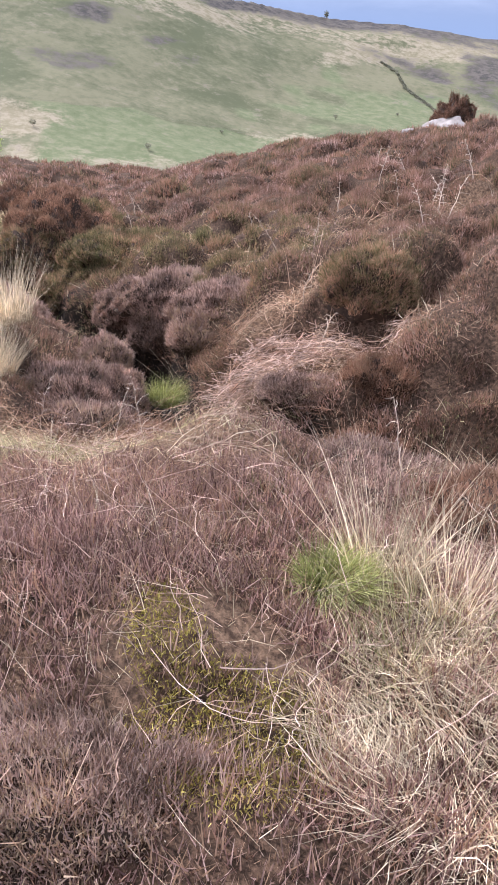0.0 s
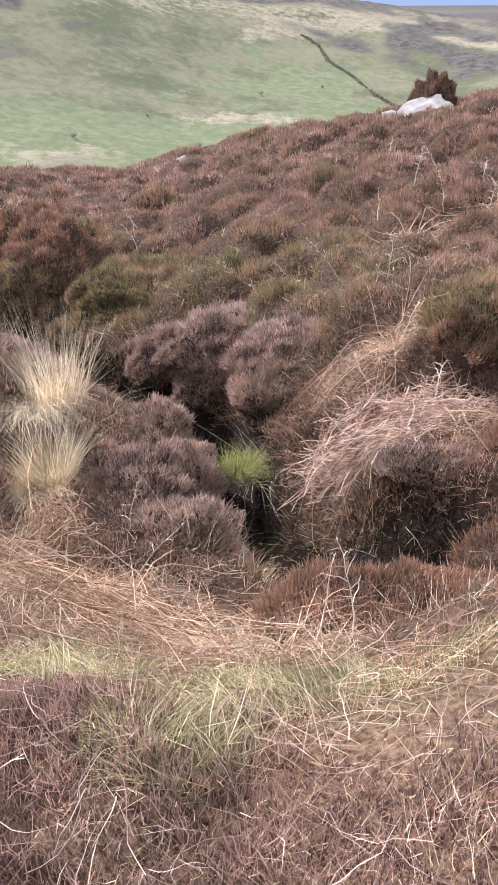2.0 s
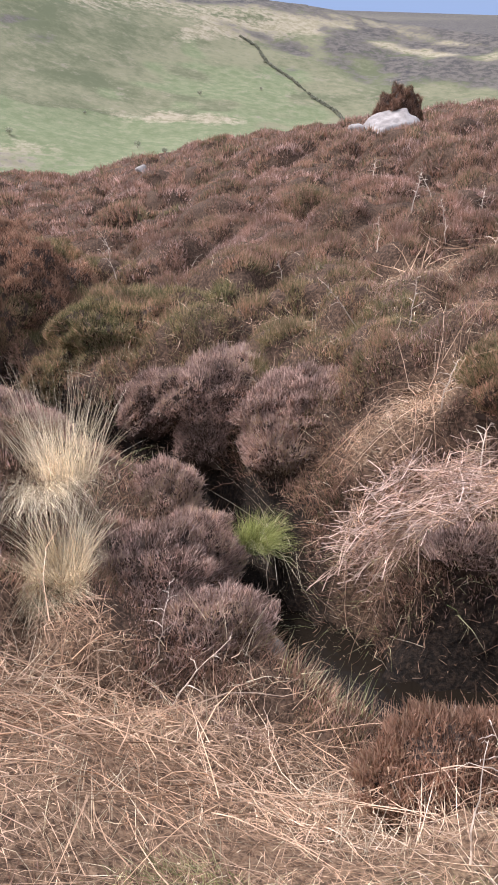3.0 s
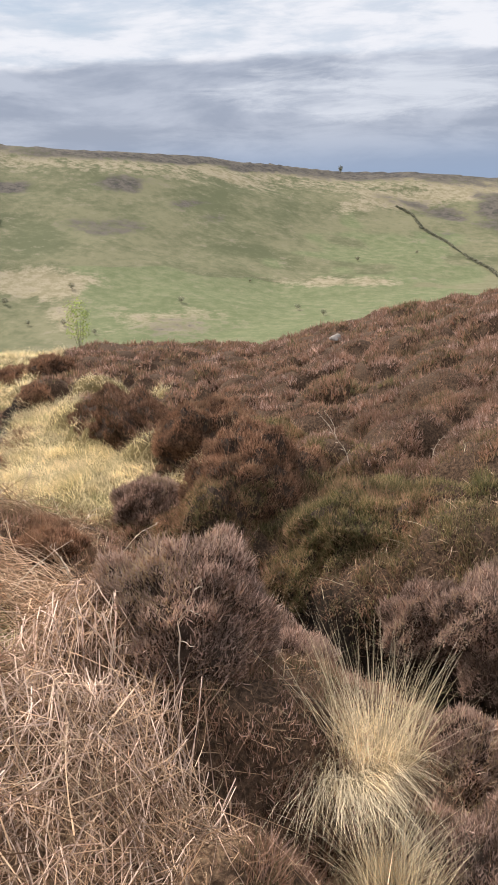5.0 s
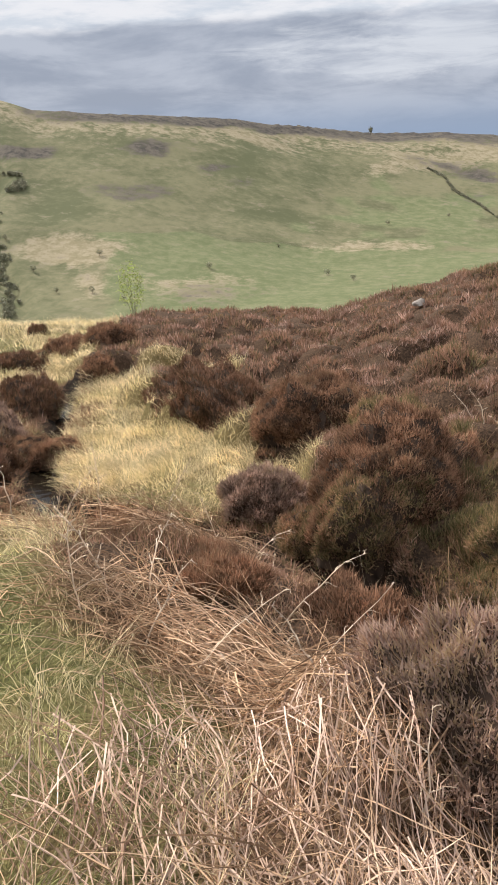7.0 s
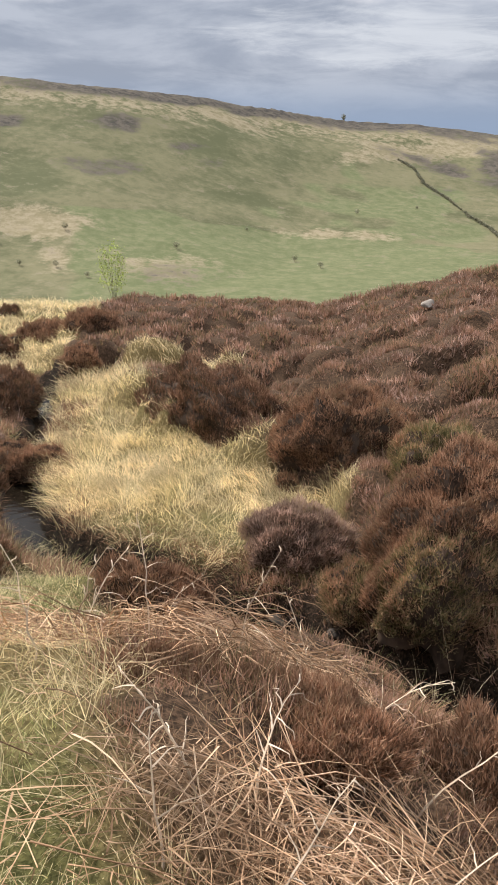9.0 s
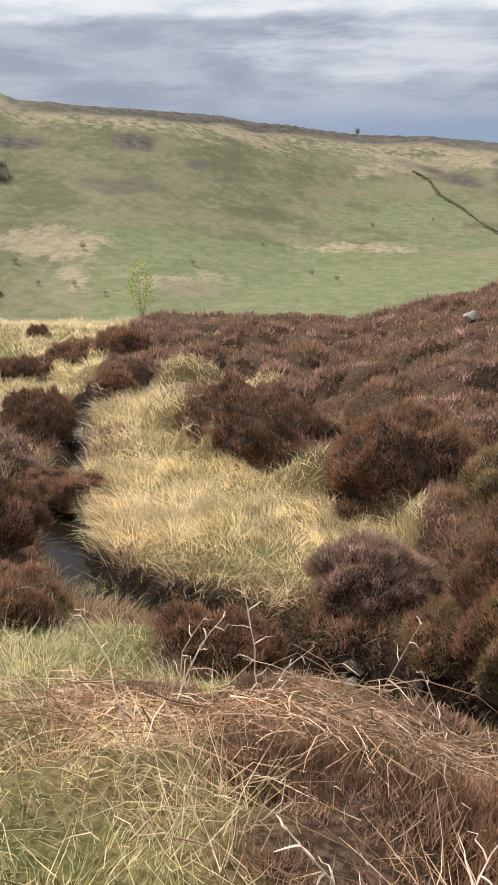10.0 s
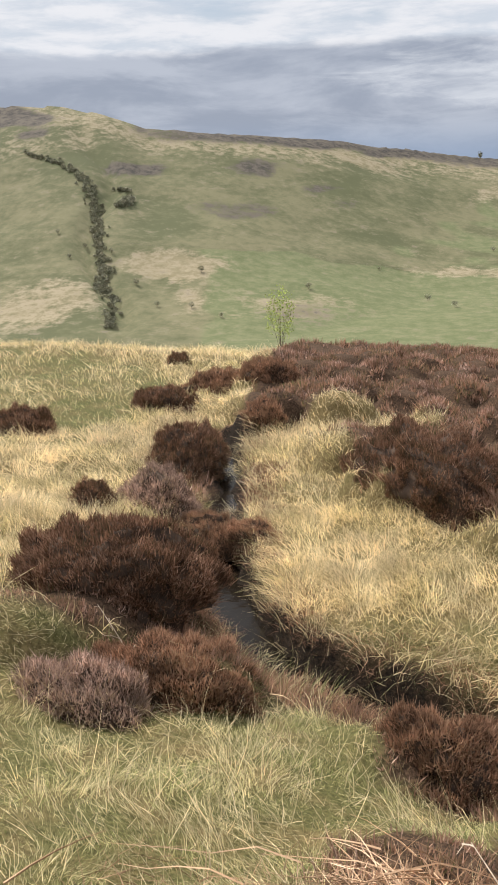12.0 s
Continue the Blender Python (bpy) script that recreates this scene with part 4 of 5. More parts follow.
BROWN, RUST, GREY, OLIVE = "dense dark brown heather bush on the slope", "rust-brown heather bush with thin dead stems", "grey-purple heather bush in faded bloom", "olive-green heather bush with brown tips"
for x, y, rx, ry, tall, mat, label, turn, shoots, size in (
        (-2.44, 6.0, 0.40, 0.42, 0.45, HEATHER_GREY, "grey-brown twiggy heather bush beside the bracken", 0, 3600, 0.10),
        (-3.30, 10.60, 0.40, 0.38, 0.31, HEATHER_GREY, "pale purple-grey heather bush at the stream's bend", 0, 2600, 0.11),
        (-4.12, 14.05, 1.25, 0.58, 0.52, HEATHER_DARK, "broad dark heather bush jutting into golden grass", -52, 4200, 0.13),
        (-2.80, 12.35, 0.68, 0.58, 0.60, HEATHER_RED, RUST, 0, 3400, 0.12),
        (-2.05, 11.3, 0.48, 0.45, 0.45, HEATHER_OLIVE, OLIVE, 0, 2600, 0.12),
        (-2.25, 9.80, 0.70, 0.55, 0.82, HEATHER_RED, "large rust-brown heather bush above the stream", 20, 4200, 0.12),
        (-2.42, 9.40, 0.56, 0.34, 0.52, HEATHER_OLIVE, "dark olive heather bush at the stream edge", 35, 2200, 0.11),
        (-1.70, 8.35, 0.50, 0.26, 0.30, HEATHER_OLIVE, "dark olive heather bush at the stream edge", 45, 1800, 0.11),
        (-2.88, 9.80, 0.30, 0.24, 0.26, HEATHER_OLIVE, "low olive heather under the larger bush", 35, 1200, 0.10),
        (-1.25, 8.6, 0.7, 0.5, 0.32, HEATHER_OLIVE, OLIVE, 35, 3800, 0.11),
        (-6.45, 10.95, 0.75, 0.52, 0.42, HEATHER_DARK, "dark red-brown heather bush beside the stream", 15, 3600, 0.12),
        (-5.80, 9.92, 0.50, 0.34, 0.28, HEATHER_RED, "dark grey-brown heather bush over the stream bank", 0, 3200, 0.11),
        (-7.5, 13.3, 0.24, 0.22, 0.30, HEATHER_DARK, "small dark heather clump in golden grass", 0, 900, 0.09),
        (-6.95, 13.6, 0.38, 0.5, 0.42, HEATHER_GREY, BROWN, 0, 1800, 0.12),
        (-6.35, 13.2, 0.5, 0.28, 0.36, HEATHER_RED, RUST, -10, 1500, 0.11),
        (-5.92, 13.0, 0.36, 0.20, 0.26, HEATHER_RED, "rust-brown heather leaning over the stream", 10, 1000, 0.11),
        (-6.42, 17.2, 0.30, 0.24, 0.28, HEATHER_RED, "small rust-brown heather clump by the stream", 0, 700, 0.13),
        (-7.18, 15.6, 0.48, 0.85, 0.52, HEATHER_DARK, BROWN, 0, 2200, 0.14),
        (-9.7, 16.4, 0.5, 0.4, 0.40, HEATHER_DARK, BROWN, 0, 1500, 0.14),
        (-8.3, 18.5, 0.55, 0.4, 0.34, HEATHER_DARK, BROWN, 0, 1300, 0.15),
        (-7.5, 19.9, 0.85, 0.45, 0.36, HEATHER_RED, RUST, 0, 2200, 0.16),
        (-8.9, 21.8, 0.25, 0.2, 0.25, HEATHER_DARK, "small dark heather clump on the grassy brow", 0, 400, 0.14),
        (-3.86, 7.28, 0.32, 0.18, 0.07, HEATHER_RED, "red-brown heather bush hung with dead bracken", -12, 4200, 0.075),
        (-2.72, 7.40, 0.40, 0.30, 0.24, HEATHER_RED, "red-brown heather bush on the stream bank", -40, 1800, 0.11),
        (-2.12, 6.85, 0.40, 0.36, 0.26, HEATHER_GREY, "grey-brown heather bush on the stream bank", 0, 2200, 0.11),
        (-4.30, 9.50, 0.38, 0.30, 0.34, HEATHER_RED, "dark brown heather bush on the stream edge", 0, 2200, 0.11),
        (-3.35, 11.9, 0.13, 0.12, 0.18, HEATHER_DARK, "small dark heather tuft in golden grass", 0, 350, 0.08),
        (4.66, 19.2, 0.48, 0.44, 0.78, HEATHER_DARK, "round rust-brown bush behind the pale boulder", 0, 2400, 0.15),
        (1.0, 5.86, 0.40, 0.34, 0.34, HEATHER_OLIVE, OLIVE, 0, 2800, 0.10),
        (-1.30, 5.32, 0.46, 0.35, 0.26, HEATHER_GREY, "grey twiggy heather bush on the stream bank", 30, 2600, 0.10),
        (-1.02, 4.85, 0.40, 0.26, 0.22, HEATHER_GREY, "grey twiggy heather bush on the stream bank", 40, 1800, 0.10),
        (-6.75, 19.7, 0.55, 0.4, 0.30, HEATHER_RED, RUST, 0, 1300, 0.15),
        (0.80, 4.36, 0.40, 0.24, 0.34, HEATHER_RED, "low brown heather under the bracken", -15, 1300, 0.09),
        (0.62, 3.42, 0.50, 0.30, 0.26, HEATHER_GREY, "grey-brown heather on the near bank", -15, 2000, 0.09),
        (-0.66, 7.2, 0.50, 0.30, 0.26, HEATHER_GREY, "purple-grey heather bush on the far bank", 45, 1700, 0.11),
        (-0.10, 3.42, 0.60, 0.26, 0.10, HEATHER_RED, "low grey-brown heather on the stream's near edge", -12, 3000, 0.09),
        (-0.26, 0.95, 0.28, 0.22, 0.12, HEATHER_GREY, "low purple-brown heather in the litter", 0, 5200, 0.05),
        (-0.84, 5.28, 0.24, 0.26, 0.30, HEATHER_GREY, "grey twiggy heather bush on the stream bank", 20, 1900, 0.09),
        (-0.96, 5.75, 0.25, 0.32, 0.32, HEATHER_GREY, "grey twiggy heather bush on the stream bank", 0, 2100, 0.09),
        (-1.12, 6.22, 0.26, 0.30, 0.30, HEATHER_GREY, "grey twiggy heather bush on the stream bank", 0, 1900, 0.09),
        (-0.36, 6.42, 0.24, 0.28, 0.26, HEATHER_GREY, "purple-grey heather hanging over the stream", 20, 1600, 0.10),
        (-0.72, 6.95, 0.26, 0.22, 0.30, HEATHER_GREY, "purple-grey heather hanging over the stream", 20, 1500, 0.10),
        (-1.05, 7.45, 0.34, 0.24, 0.32, HEATHER_GREY, "purple-grey heather hanging over the stream", 35, 1800, 0.10),
        (0.50, 5.0, 0.34, 0.12, 0.16, HEATHER_GREY, "grey-brown heather on the bank above the pool", -18, 1500, 0.09),
        (0.98, 4.9, 0.30, 0.14, 0.22, HEATHER_RED, "brown heather on the bank above the pool", -18, 1300, 0.09),
        (0.55, 2.65, 0.36, 0.26, 0.12, HEATHER_GREY, "low grey-brown heather on the near bank", -10, 2600, 0.06),
        (0.95, 2.2, 0.34, 0.3, 0.14, HEATHER_RED, "low brown heather on the near bank", 10, 2400, 0.06),
        (-2.58, 6.75, 0.46, 0.5, 0.22, HEATHER_GREY, "grey-brown twiggy heather bush on the stream bank", 0, 3000, 0.10),
        (-6.15, 9.55, 0.42, 0.28, 0.22, HEATHER_GREY, "dark grey-brown heather bush over the stream bank", 0, 1500, 0.10),
        (-3.46, 7.18, 0.32, 0.18, 0.07, HEATHER_RED, "red-brown heather bush hung with dead bracken", -18, 4200, 0.075),
        (0.10, 3.95, 0.50, 0.26, 0.09, HEATHER_GREY, "grey-brown heather on the stream's near edge", -15, 2200, 0.09),
        (-0.10, 6.72, 0.5, 0.34, 0.22, HEATHER_GREY, "purple-grey heather bush on the far bank", 30, 3200, 0.11)):
    heather_bush(x, y, rx, ry, tall, mat, label, turn, shoots, size)


def grass_tussock(x, y, radius, tall, mat, label, count=900, lean=0.35, green=None, wide=0.0028):
    top = tagged(new("grass_tussock"), label, "grass tussock", "grass tussocks")
    top.location = (x, y, at(x, y) - 0.02)
    # a matted skirt of old blades round the foot
    k = count
    a, r = rng.uniform(0, 6.283, k), radius * np.sqrt(rng.uniform(0, 1, k))
    p = np.stack([r * np.cos(a), r * np.sin(a), np.zeros(k)], 1)
    flop = np.stack([0.45 * np.cos(a + rng.normal(size=k) * 0.6) + 0.1, 0.45 * np.sin(a + rng.normal(size=k) * 0.6) - 0.9, np.full(k, -0.55)], 1)
    v, f = blades(p, unit(flop * 0.25 + (0, 0, 1) + rng.normal(size=(k, 3)) * 0.4), tall * 0.38 * rng.uniform(0.4, 1.2, k), np.full(k, wide), flop * rng.uniform(0.3, 1.1, k)[:, None], 3)
    tagged(part("skirt", mesh_of("skirt", v, f, mat), top, "matted old blades round the foot"), kind="stuff")
    count = max(14, min(460, count // 5))
    a, r = rng.uniform(0, 6.283, count), radius * np.sqrt(rng.uniform(0, 1, count)) * 0.9
    p = np.stack([r * np.cos(a) + radius * 0.55, r * np.sin(a) + radius * 0.3, np.zeros(count)], 1)
    out = np.stack([np.cos(a), np.sin(a), np.zeros(count)], 1)
    way = unit(out * (lean * rng.uniform(0, 1, count))[:, None] + (0, 0, 1) + rng.normal(size=(count, 3)) * 0.2)
    v, f = blades(p, way, tall * rng.uniform(0.25, 1.08, count), np.full(count, wide), out * rng.uniform(0.0, 0.3, count)[:, None], 3)
    tagged(part("dry_grass", mesh_of("dry_grass", v, f, mat), top), kind="stuff")
    if green:
        k = green
        a, r = rng.uniform(0, 6.283, k), radius * np.sqrt(rng.uniform(0, 1, k)) * 0.5
        p = np.stack([r * np.cos(a) - radius * 0.75, r * np.sin(a) - radius * 0.2, np.zeros(k)], 1)
        out = np.stack([np.cos(a) * 0.6 + 0.3, np.sin(a) * 0.6 - 0.6, np.full(k, -0.5)], 1)
        way = unit(out * 0.3 + (0, 0, 1) + rng.normal(size=(k, 3)) * 0.2)
        v, f = blades(p, way, tall * 0.36 * rng.uniform(0.4, 1.1, k), np.full(k, 0.0032), out * rng.uniform(0.1, 0.6, k)[:, None], 3)
        tagged(part("green_grass", mesh_of("green_grass", v, f, LUSH), top, "fresh green blades"), kind="stuff")
    return top


for x, y, radius, tall, mat, label, count, lean, green in (
        (0.33, 1.60, 0.11, 0.46, PALE, "tall bleached grass tussock with fresh green blades", 700, 0.3, 2300),
        (-1.76, 5.50, 0.19, 0.60, PALE, "tall bleached grass tussock on the stream bank", 2400, 0.3, None),
        (-1.75, 5.20, 0.15, 0.40, PALE, "matted pale grass flowing down from the tussock", 3200, 0.6, None),
        (-1.72, 4.90, 0.13, 0.36, PALE, "matted pale grass flowing down from the tussock", 3200, 0.6, None),
        (0.47, 1.48, 0.12, 0.34, PALE, "bleached dry grass clump leaning over", 1100, 0.5, None),
        (0.34, 1.30, 0.14, 0.20, TURF, "matted green and straw grass in the litter", 1500, 1.0, None),
        (0.42, 0.98, 0.15, 0.18, PALE, "matted pale dry grass in the litter", 700, 1.0, None),
        (-0.40, 5.96, 0.22, 0.80, PALE, "green and straw grass tuft overhanging the stream", 160, 0.9, 1300),
        (-7.80, 15.5, 0.28, 0.55, PALE, "pale wiry grass tussock beside dark heather", 900, 0.4, None),
        (-2.55, 11.75, 0.16, 0.60, STRAW, "sparse tall golden grass between the bushes", 90, 0.5, None),
        (-2.78, 8.40, 0.22, 0.50, PALE, "sparse pale grass above the dark stream", 110, 0.6, None),
        (-6.45, 16.2, 0.34, 0.34, STRAW, "golden grass tuft arching over the stream", 420, 1.0, None),
        (-6.38, 15.5, 0.26, 0.30, STRAW, "golden grass tuft arching over the stream", 320, 1.0, None),
        (-6.25, 14.2, 0.24, 0.28, STRAW, "golden grass tuft arching over the stream", 260, 1.0, None),
        (-5.28, 11.25, 0.24, 0.30, STRAW, "golden grass tuft arching over the stream", 260, 1.0, None),
        (-4.6, 10.75, 0.3, 0.38, STRAW, "golden grass tuft arching over the stream", 260, 1.0, None),
        (-0.92, 4.72, 0.1, 0.52, PALE, "thin upright dry grass stems by the pool", 40, 0.25, None)):
    grass_tussock(x, y, radius, tall, mat, label, count, lean, green)


def bracken_stalk(x, y, tall, label, tilt=0.2, branches=6, thick=0.005, aim=0.0, sunk=0.03):
    """One dead stalk: a bent stem and short curling side branches."""
    top = tagged(new("bracken_stalk"), label, "bracken stalk", "bracken stalks")
    top.location = (x, y, at(x, y) - sunk)
    t = np.linspace(0, 1, 8)
    bend = rng.uniform(0.1, 0.35)
    stem = np.stack([np.cos(aim) * tall * (tilt * t + bend * t ** 3), np.sin(aim) * tall * (tilt * t + bend * t ** 3), tall * (t - 0.22 * bend * t ** 3)], 1)
    stem += np.cumsum(rng.normal(size=stem.shape) * 0.008, 0) * (t[:, None] > 0)
    v, f = tubes(stem[None], np.array([thick]))
    part("stem", mesh_of("stem", v, f, STALK), top)
    paths = []
    for b in range(branches):
        s = 0.4 + 0.58 * b / max(1, branches - 1)
        p0 = stem[0] * 0 + np.array([np.interp(s, t, stem[:, i]) for i in range(3)])
        a = aim + (1 if b % 2 else -1) * rng.uniform(0.6, 1.5)
        size = tall * 0.32 * (1.25 - s) * rng.uniform(0.6, 1.4)
        u = np.linspace(0, 1, 5)[:, None]
        paths.append(p0 + u * size * np.array([math.cos(a), math.sin(a), 0.55]) - (u ** 2) * size * np.array([0, 0, rng.uniform(0.2, 0.9)]) + rng.normal(size=(5, 3)) * 0.006 * u)
    for p in paths:
        v, f = tubes(p[None], np.array([thick * 0.55]))
        part("branch", mesh_of("branch", v, f, STALK), top)
    return top


STANDING, LYING = "bleached dead bracken stalk with curled side branches", "long leaning dead bracken stem"
for x, y, tall, label, tilt, branches, thick, aim in (
        (-2.42, 5.60, 0.50, "pale forked dead stalk in front of the heather", 0.05, 5, 0.005, 0.3), (-2.70, 5.60, 0.36, STANDING, 0.1, 3, 0.004, 1.4),
        (-3.73, 6.74, 0.40, STANDING, 0.4, 9, 0.006, 2.9), (-3.6, 6.78, 0.42, STANDING, 0.2, 8, 0.005, 0.5), (-3.98, 7.6, 0.42, STANDING, 0.3, 7, 0.004, 1.8), (-3.67, 7.6, 0.46, STANDING, 0.1, 6, 0.0045, 0.4),
        (-3.40, 7.65, 0.40, STANDING, 0.25, 6, 0.004, 2.6), (-3.29, 7.3, 0.42, STANDING, 0.5, 7, 0.0045, -0.5), (-3.1, 7.1, 0.4, STANDING, 0.8, 6, 0.005, 0.1), (-4.33, 7.7, 0.42, STANDING, 0.4, 5, 0.0045, 0.7), (-4.09, 7.85, 0.36, STANDING, 0.6, 6, 0.004, 0.2),
        (-4.33, 7.86, 0.5, "pale branching dead stalk above the stream", 0.30, 8, 0.005, 0.5), (-4.3, 7.3, 0.4, LYING, 0.5, 4, 0.004, 2.4),
        (-3.57, 6.46, 0.36, STANDING, 0.5, 7, 0.005, 0.6), (-3.80, 6.53, 0.40, STANDING, 0.1, 5, 0.005, 1.6), (-3.40, 6.38, 0.36, STANDING, 0.8, 5, 0.0045, 0.3), (-2.87, 6.21, 0.34, STANDING, 0.4, 7, 0.0045, 2.6), (-3.05, 6.4, 0.34, LYING, 1.1, 4, 0.004, 0.6),
        (-0.70, 6.96, 0.26, STANDING, 1.1, 5, 0.005, 0.2), (0.14, 8.74, 0.3, STANDING, 0.15, 5, 0.006, 2.0), (1.05, 9.0, 0.36, STANDING, 0.1, 5, 0.006, 1.8), (1.57, 9.6, 0.42, STANDING, 0.2, 8, 0.007, 1.0), (1.72, 9.0, 0.40, STANDING, 0.1, 7, 0.0065, 2.0),
        (1.92, 8.4, 0.46, STANDING, 0.3, 9, 0.007, 0.8), (2.05, 8.2, 0.40, STANDING, 0.4, 8, 0.0065, 2.2), (1.85, 7.7, 0.42, STANDING, 0.4, 8, 0.0065, 1.2), (1.54, 6.8, 0.42, STANDING, 0.5, 9, 0.006, 2.0), (1.7, 6.7, 0.36, STANDING, 0.2, 7, 0.006, 0.4),
        (0.39, 7.2, 0.34, STANDING, 0.9, 7, 0.0055, 2.4), (0.62, 6.9, 0.40, STANDING, 0.1, 5, 0.005, 1.2), (0.50, 5.9, 0.36, STANDING, 0.2, 7, 0.005, 1.0), (0.13, 5.2, 0.30, LYING, 1.2, 5, 0.005, 0.2), (0.56, 5.48, 0.42, "stout leaning dead frond with ragged branches", 0.75, 10, 0.007, 0.9),
        (-1.39, 10.7, 0.3, STANDING, 0.3, 5, 0.006, 2.0), (-0.61, 9.8, 0.3, STANDING, 0.3, 5, 0.006, 0.8), (1.89, 11.9, 0.36, STANDING, 0.2, 6, 0.008, 1.0), (2.0, 10.1, 0.40, STANDING, 0.3, 8, 0.007, 2.2), (2.3, 9.6, 0.42, STANDING, 0.2, 8, 0.007, 1.2), (2.47, 8.9, 0.44, STANDING, 0.3, 9, 0.007, 2.0),
        (-1.31, 9.9, 0.34, STANDING, 0.4, 6, 0.006, 2.2), (-1.61, 11.2, 0.3, STANDING, 0.5, 5, 0.006, 0.6), (-1.3, 11.4, 0.3, STANDING, 0.8, 5, 0.006, 2.6), (-1.07, 9.1, 0.26, STANDING, 0.6, 4, 0.005, 0.4),
        (-1.22, 4.32, 0.34, "grey forked twig on the bank", 0.7, 4, 0.0055, 0.4), (-0.42, 3.16, 0.40, "thin pale branching stalk by the pool", 0.1, 9, 0.004, 2.0), (-0.52, 3.08, 0.34, LYING, 0.1, 2, 0.0035, 1.2), (0.42, 4.0, 0.36, STANDING, 0.5, 7, 0.0035, 0.6), (-1.24, 4.6, 0.34, STANDING, 0.2, 7, 0.003, 1.3), (0.75, 3.0, 0.4, STANDING, 0.3, 6, 0.004, 2.2),
        (-5.95, 9.95, 0.4, "pale broken twig caught in dark heather", 0.6, 4, 0.005, 2.6)):
    bracken_stalk(x, y, tall, label, tilt, branches, thick, aim)


def boulder(name, x, y, sx, sy, sz, mat, label, seed, turn=0.0, sink=0.3, group="", tip=0.0):
    bm = bmesh.new()
    bmesh.ops.create_icosphere(bm, subdivisions=4 if sx > 0.3 else 2, radius=1)
    for v in bm.verts:
        p = v.co.copy()
        q = 1 + 0.30 * noise.noise(p * 1.1 + Vector((seed, 0, 0))) + 0.10 * noise.noise(p * 3.1 + Vector((0, seed, 0))) + 0.03 * noise.noise(p * 9)
        p = Vector((max(min(p.x, 0.82), -0.82), max(min(p.y, 0.82), -0.82), max(min(p.z, 0.75), -0.75))) * q
        if sx < 0.3:
            # broken faces
            for k in range(5):
                face = Vector((math.sin(seed + 2.1 * k), math.cos(1.7 * seed + 3.3 * k), math.sin(0.6 * seed + 1.3 * k))).normalized()
                p -= face * max(0.0, p.dot(face) - 0.52)
        v.co = Vector((p.x * sx, p.y * sy, p.z * sz))
    me = bpy.data.meshes.new(name)
    bm.to_mesh(me)
    bm.free()
    for poly in me.polygons:
        poly.use_smooth = sx > 0.12
    me.materials.append(mat)
    ob = tagged(new(name, me), label, "rock", group)
    ob.matrix_world = pose(x, y, at(x, y) + sz * (1 - 2 * sink), tip, -22 if sx > 0.5 else 0, turn)
    return ob


boulder("boulder", 4.22, 18.6, 0.84, 0.55, 0.46, STONE, "large pale weathered boulder lying in the heather", 3.3, 20, 0.42)
boulder("boulder", 3.55, 18.35, 0.26, 0.18, 0.17, STONE, "small pale boulder beside the large one", 8.1, 0, 0.0)
boulder("boulder", -0.70, 19.3, 0.15, 0.15, 0.06, STONE, "small pale stone showing through heather", 5.2, 0, -0.3, tip=28)
for i in range(46):
    s = rng.choice([12.7, 13.3, 18.6, 19.4, 13.0, 16.8, 11.5], p=[0.16, 0.16, 0.18, 0.12, 0.08, 0.24, 0.06]) + rng.normal() * 0.35
    k = int(np.searchsorted(np.arange(len(STREAM)), s)) - 1
    k = min(max(k, 0), len(STREAM) - 2)
    q = STREAM[k] + (STREAM[k + 1] - STREAM[k]) * (s - k)
    size = rng.uniform(0.03, 0.085)
    boulder("stream_stone", float(q[0] + rng.normal() * 0.16), float(q[1] + rng.normal() * 0.16), size, size * 0.8, size * 0.6, WET_STONE, "wet dark stone in the stream bed", float(rng.uniform(0, 50)), float(rng.uniform(0, 360)), 0.25, "stream stones")
for i in range(28):
    size = rng.uniform(0.035, 0.10)
    boulder("stream_stone", float(-3.56 + rng.normal() * 0.20), float(9.72 + rng.normal() * 0.15), size, size * 0.7, size * 0.55, MID_STONE, "grey-brown stone in the rubble bank of the stream", float(rng.uniform(0, 50)), float(rng.uniform(0, 360)), 0.22, "stream stones")
boulder("stream_stone", -0.62, 5.02, 0.09, 0.08, 0.08, MID_STONE, "pale rounded stone at the pool's edge", 2.2, 0, 0.2, "stream stones")


# ---- trees ----
def leaf_crown(centre, radii, count, size, mat, name="crown"):
    u = unit(rng.normal(size=(count, 3))) * (rng.uniform(0.25, 1, count) ** 0.5)[:, None]
    u *= (0.75 + 0.5 * value_noise(u[:, 0] * 3 + 9, u[:, 1] * 3 + u[:, 2] * 2, 1.0, 5))[:, None]
    p = np.asarray(centre) + u * np.asarray(radii)
    v, f = blades(p, unit(rng.normal(size=(count, 3))), size * rng.uniform(0.6, 1.3, count), np.full(count, size * 0.8), np.zeros((count, 3)), 1)
    return mesh_of(name, v, f, mat)


def sapling(x, y, tall):
    top = tagged(new("sapling"), "thin young tree with sparse yellow-green leaves beyond the brow", "tree")
    top.location = (x, y, at(x, y) - 0.1)
    t = np.linspace(0, 1, 6)[:, None]
    paths = []
    for i in range(9):
        a, w = i * 2.4, rng.uniform(0.12, 0.4)
        paths.append(np.concatenate([np.cos(a) * w * t ** 1.3, np.sin(a) * w * t ** 1.3, tall * rng.uniform(0.7, 1) * t], 1))
    v, f = tubes(np.array(paths), np.full(9, 0.006))
    part("trunk", mesh_of("trunk", v, f, BARK), top)
    part("crown", leaf_crown((0, 0, tall * 0.68), (0.36, 0.34, tall * 0.42), 800, 0.042, SAPLING_LEAF), top)


sapling(-7.1, 24.0, 1.5)


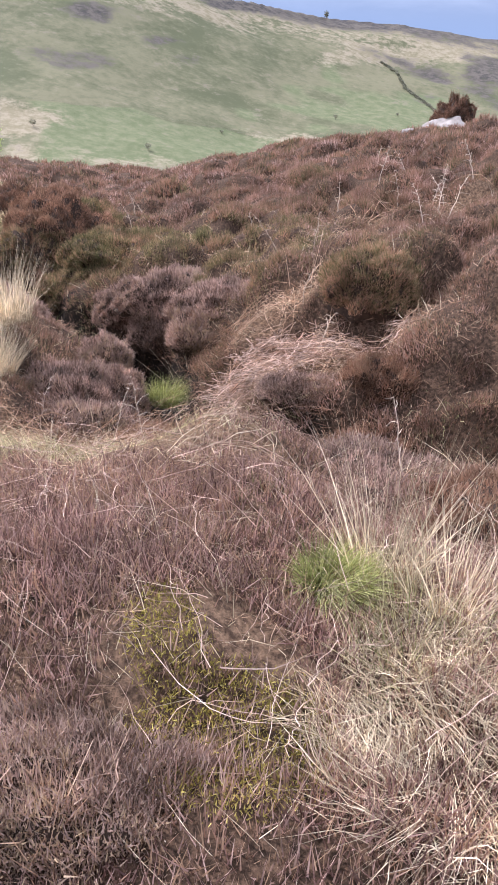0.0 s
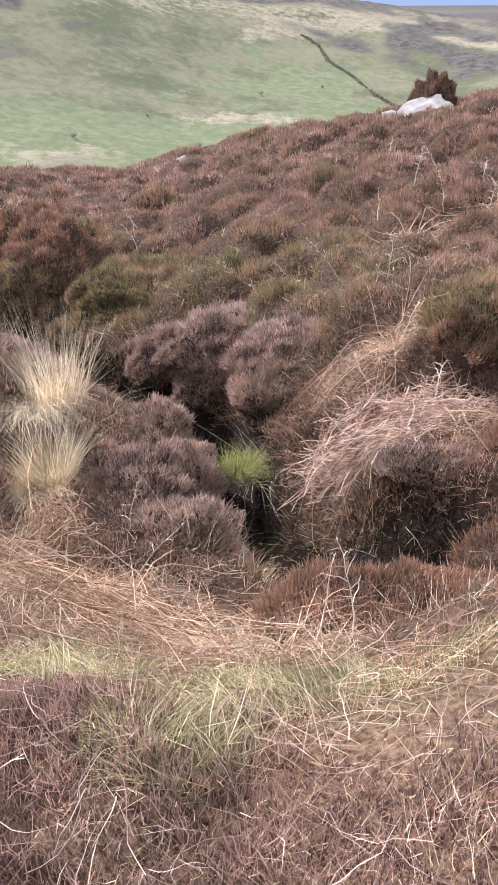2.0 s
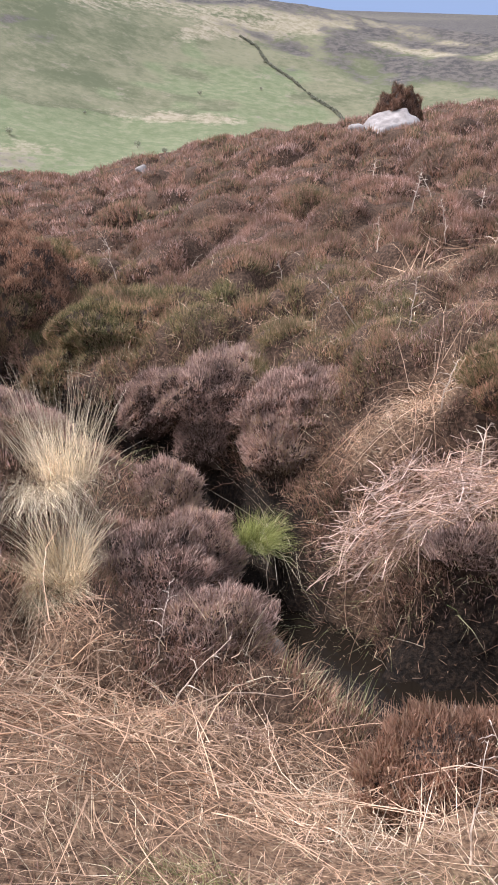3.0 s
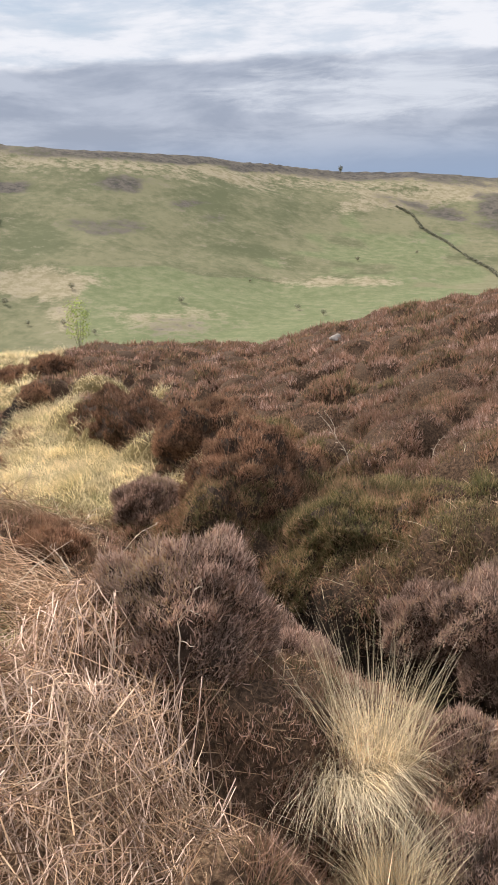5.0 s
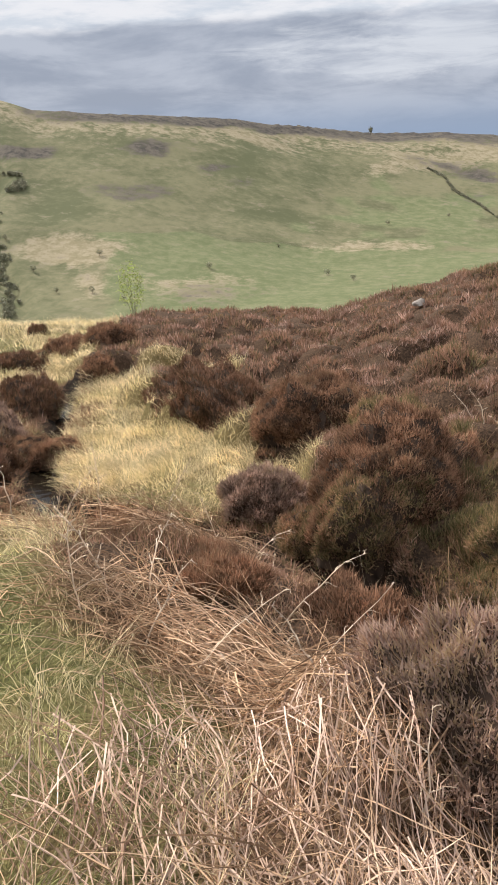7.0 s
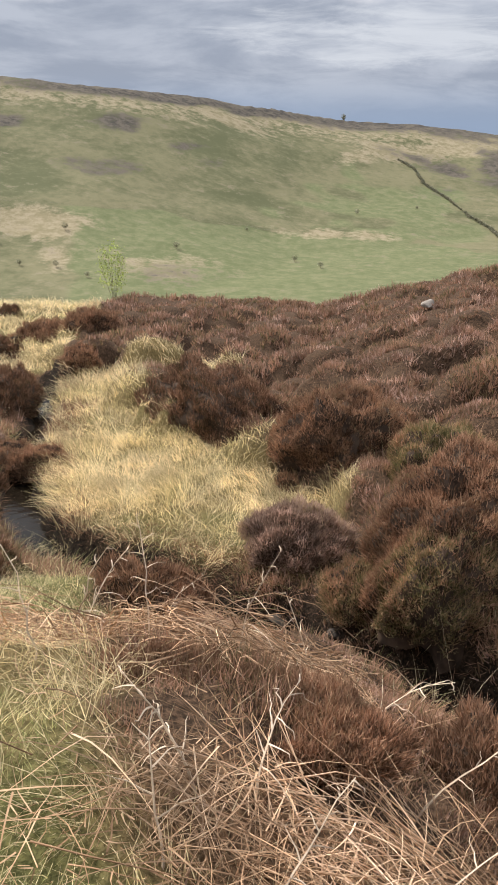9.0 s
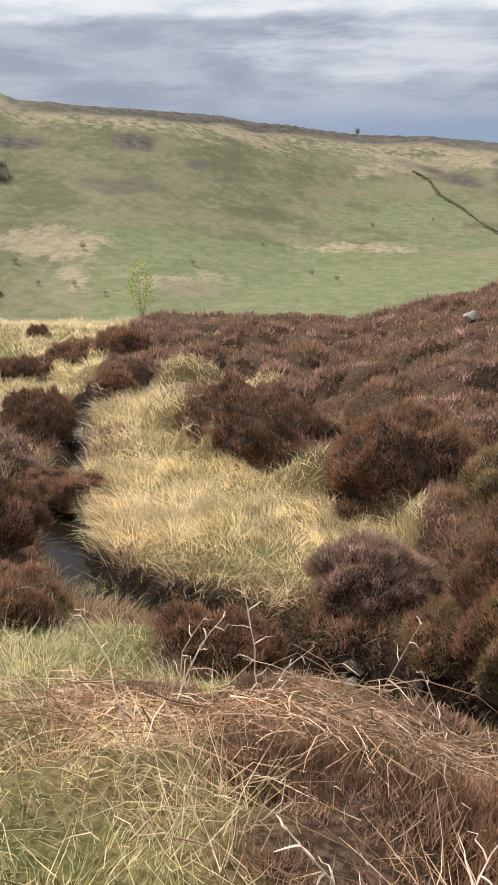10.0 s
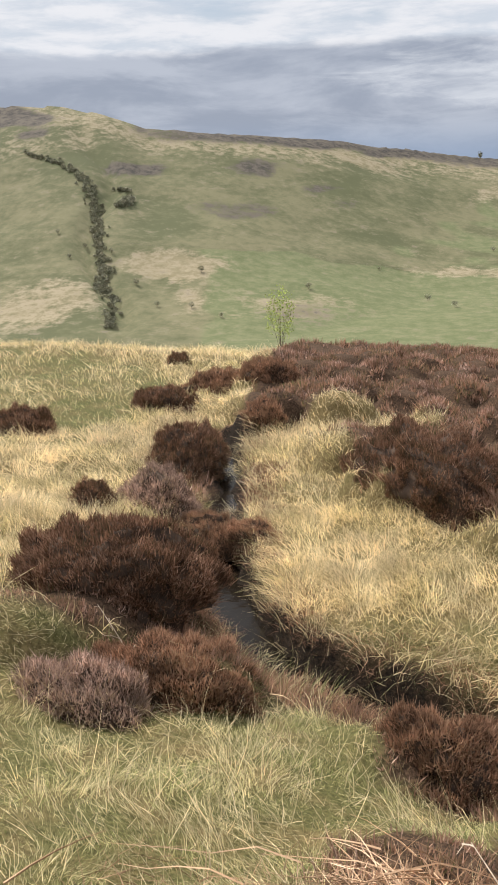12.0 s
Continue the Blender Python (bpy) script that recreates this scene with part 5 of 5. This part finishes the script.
def far_place(az, el):
    """Where a sight line at that bearing and height meets the far hill."""
    r = np.linspace(400, 1250, 3000)
    x, y = r * np.sin(radians(az)), r * np.cos(radians(az))
    up = height(x, y) - 1.5
    i = int(np.argmax(up >= r * math.tan(radians(el))))
    return float(x[i]), float(y[i]), float(up[i] + 1.5), float(r[i])


def far_tree(az, el, tall, label, wide=0.5, kind_name="hillside_tree"):
    x, y, z, _ = far_place(az, el)
    top = tagged(new(kind_name), label, "tree", "trees on the far hill")
    top.location = (x, y, z - 0.3)
    t = np.linspace(0, 1, 4)[:, None]
    paths = [np.concatenate([0 * t, 0 * t, tall * 0.75 * t], 1)]
    for i in range(5):
        a = i * 1.3
        paths.append(np.concatenate([np.cos(a) * tall * 0.25 * t, np.sin(a) * tall * 0.25 * t, tall * (0.3 + 0.35 * t)], 1))
    v, f = tubes(np.array(paths), np.full(6, tall * 0.03))
    part("trunk", mesh_of("trunk", v, f, BARK), top)
    part("crown", leaf_crown((0, 0, tall * 0.62), (tall * wide * 0.55, tall * wide * 0.55, tall * 0.38), 160, tall * 0.13, FARLEAF), top)


far_tree(4.87, -0.62, 9.5, "lone dark conifer on the skyline", 0.55)
for az, el in ((10.0, -5.95), (6.0, -6.4), (-1.5, -7.6), (-21.5, -5.6), (-19.8, -6.0), (-18.3, -8.2), (-13.8, -7.5), (-17.0, -9.7), (-14.6, -9.9), (-12.6, -10.6), (-23.2, -4.6), (-22.6, -6.2), (1.8, -9.6), (3.6, -10.0), (-6.4, -8.8)):
    far_tree(az, el, rng.uniform(3.0, 5.0), "small dark hawthorn on the green hillside", 0.9)


def far_row(name, label, line, count, spread, size, seed):
    """A line of scrub along a gill or hedge."""
    pts = np.array(line)
    pieces = []
    for i in range(count):
        s = rng.uniform(0, len(pts) - 1)
        k = int(s)
        az, el = pts[k] + (pts[min(k + 1, len(pts) - 1)] - pts[k]) * (s - k)
        x, y, z, r = far_place(az + rng.normal() * spread, el)
        tall = size * rng.uniform(0.5, 1.2)
        q = 70
        u = unit(rng.normal(size=(q, 3))) * rng.uniform(0.3, 1, q)[:, None] * np.array([tall * 0.6, tall * 0.6, tall * 0.5]) + (x, y, z + tall * 0.4)
        pieces.append(blades(u, unit(rng.normal(size=(q, 3))), np.full(q, tall * 0.3), np.full(q, tall * 0.22), np.zeros((q, 3)), 1))
    v, f = joined(pieces)
    return tagged(new(name, mesh_of(name, v, f, FARLEAF)), label, "scrub", kind="stuff")


far_row("gill_scrub", "dark leafless scrub lining a gill down the far hill", [(-25.0, 0.5), (-22.6, -0.2), (-21.0, -1.3), (-20.8, -2.8), (-20.4, -4.2), (-20.6, -5.6), (-20.3, -7.2), (-20.8, -8.2), (-19.8, -9.3), (-20.5, -11.0)], 460, 0.24, 3.5, 1)
far_row("hedge", "dark hedge running down the far hillside", [(8.6, -2.9), (9.6, -3.4), (10.4, -4.4), (11.7, -5.1), (13.4, -6.3), (14.8, -7.0), (15.8, -7.8)], 420, 0.05, 2.3, 2)
far_row("thicket", "dark thicket on the far hillside", [(-18.3, -2.6), (-18.9, -3.1)], 26, 0.25, 5.0, 3)
far_row("crest_scrub", "dark scrub scattered along the far crest", [(-19.0, -2.0), (-18.5, -2.1)], 12, 0.2, 4.0, 4)


def field_wall():
    """A low dry-stone wall and track line across the far fields."""
    az = np.linspace(-19.4, 4.5, 160)
    el = np.interp(az, [-19.4, -12.9, -5.5, 0, 4.5], [-5.4, -5.9, -6.7, -7.5, -7.95]) + 0.05 * np.sin(az * 3)
    pts = np.array([far_place(a, e)[:3] for a, e in zip(az, el)])
    rows = [pts + (0, o, h) for o, h in ((-0.5, -0.5), (-0.2, 0.02), (0.2, 0.02), (0.5, -0.5))]
    verts = np.stack(rows, 1).reshape(-1, 3)
    idx = np.arange(len(verts)).reshape(-1, 4)
    faces = np.stack([idx[:-1, :-1], idx[:-1, 1:], idx[1:, 1:], idx[1:, :-1]], -1).reshape(-1, 4)
    return mesh_of("field_wall", verts, faces, WALL_STONE)


tagged(new("field_wall", field_wall()), "low dark wall crossing the far fields", "wall", kind="structure")
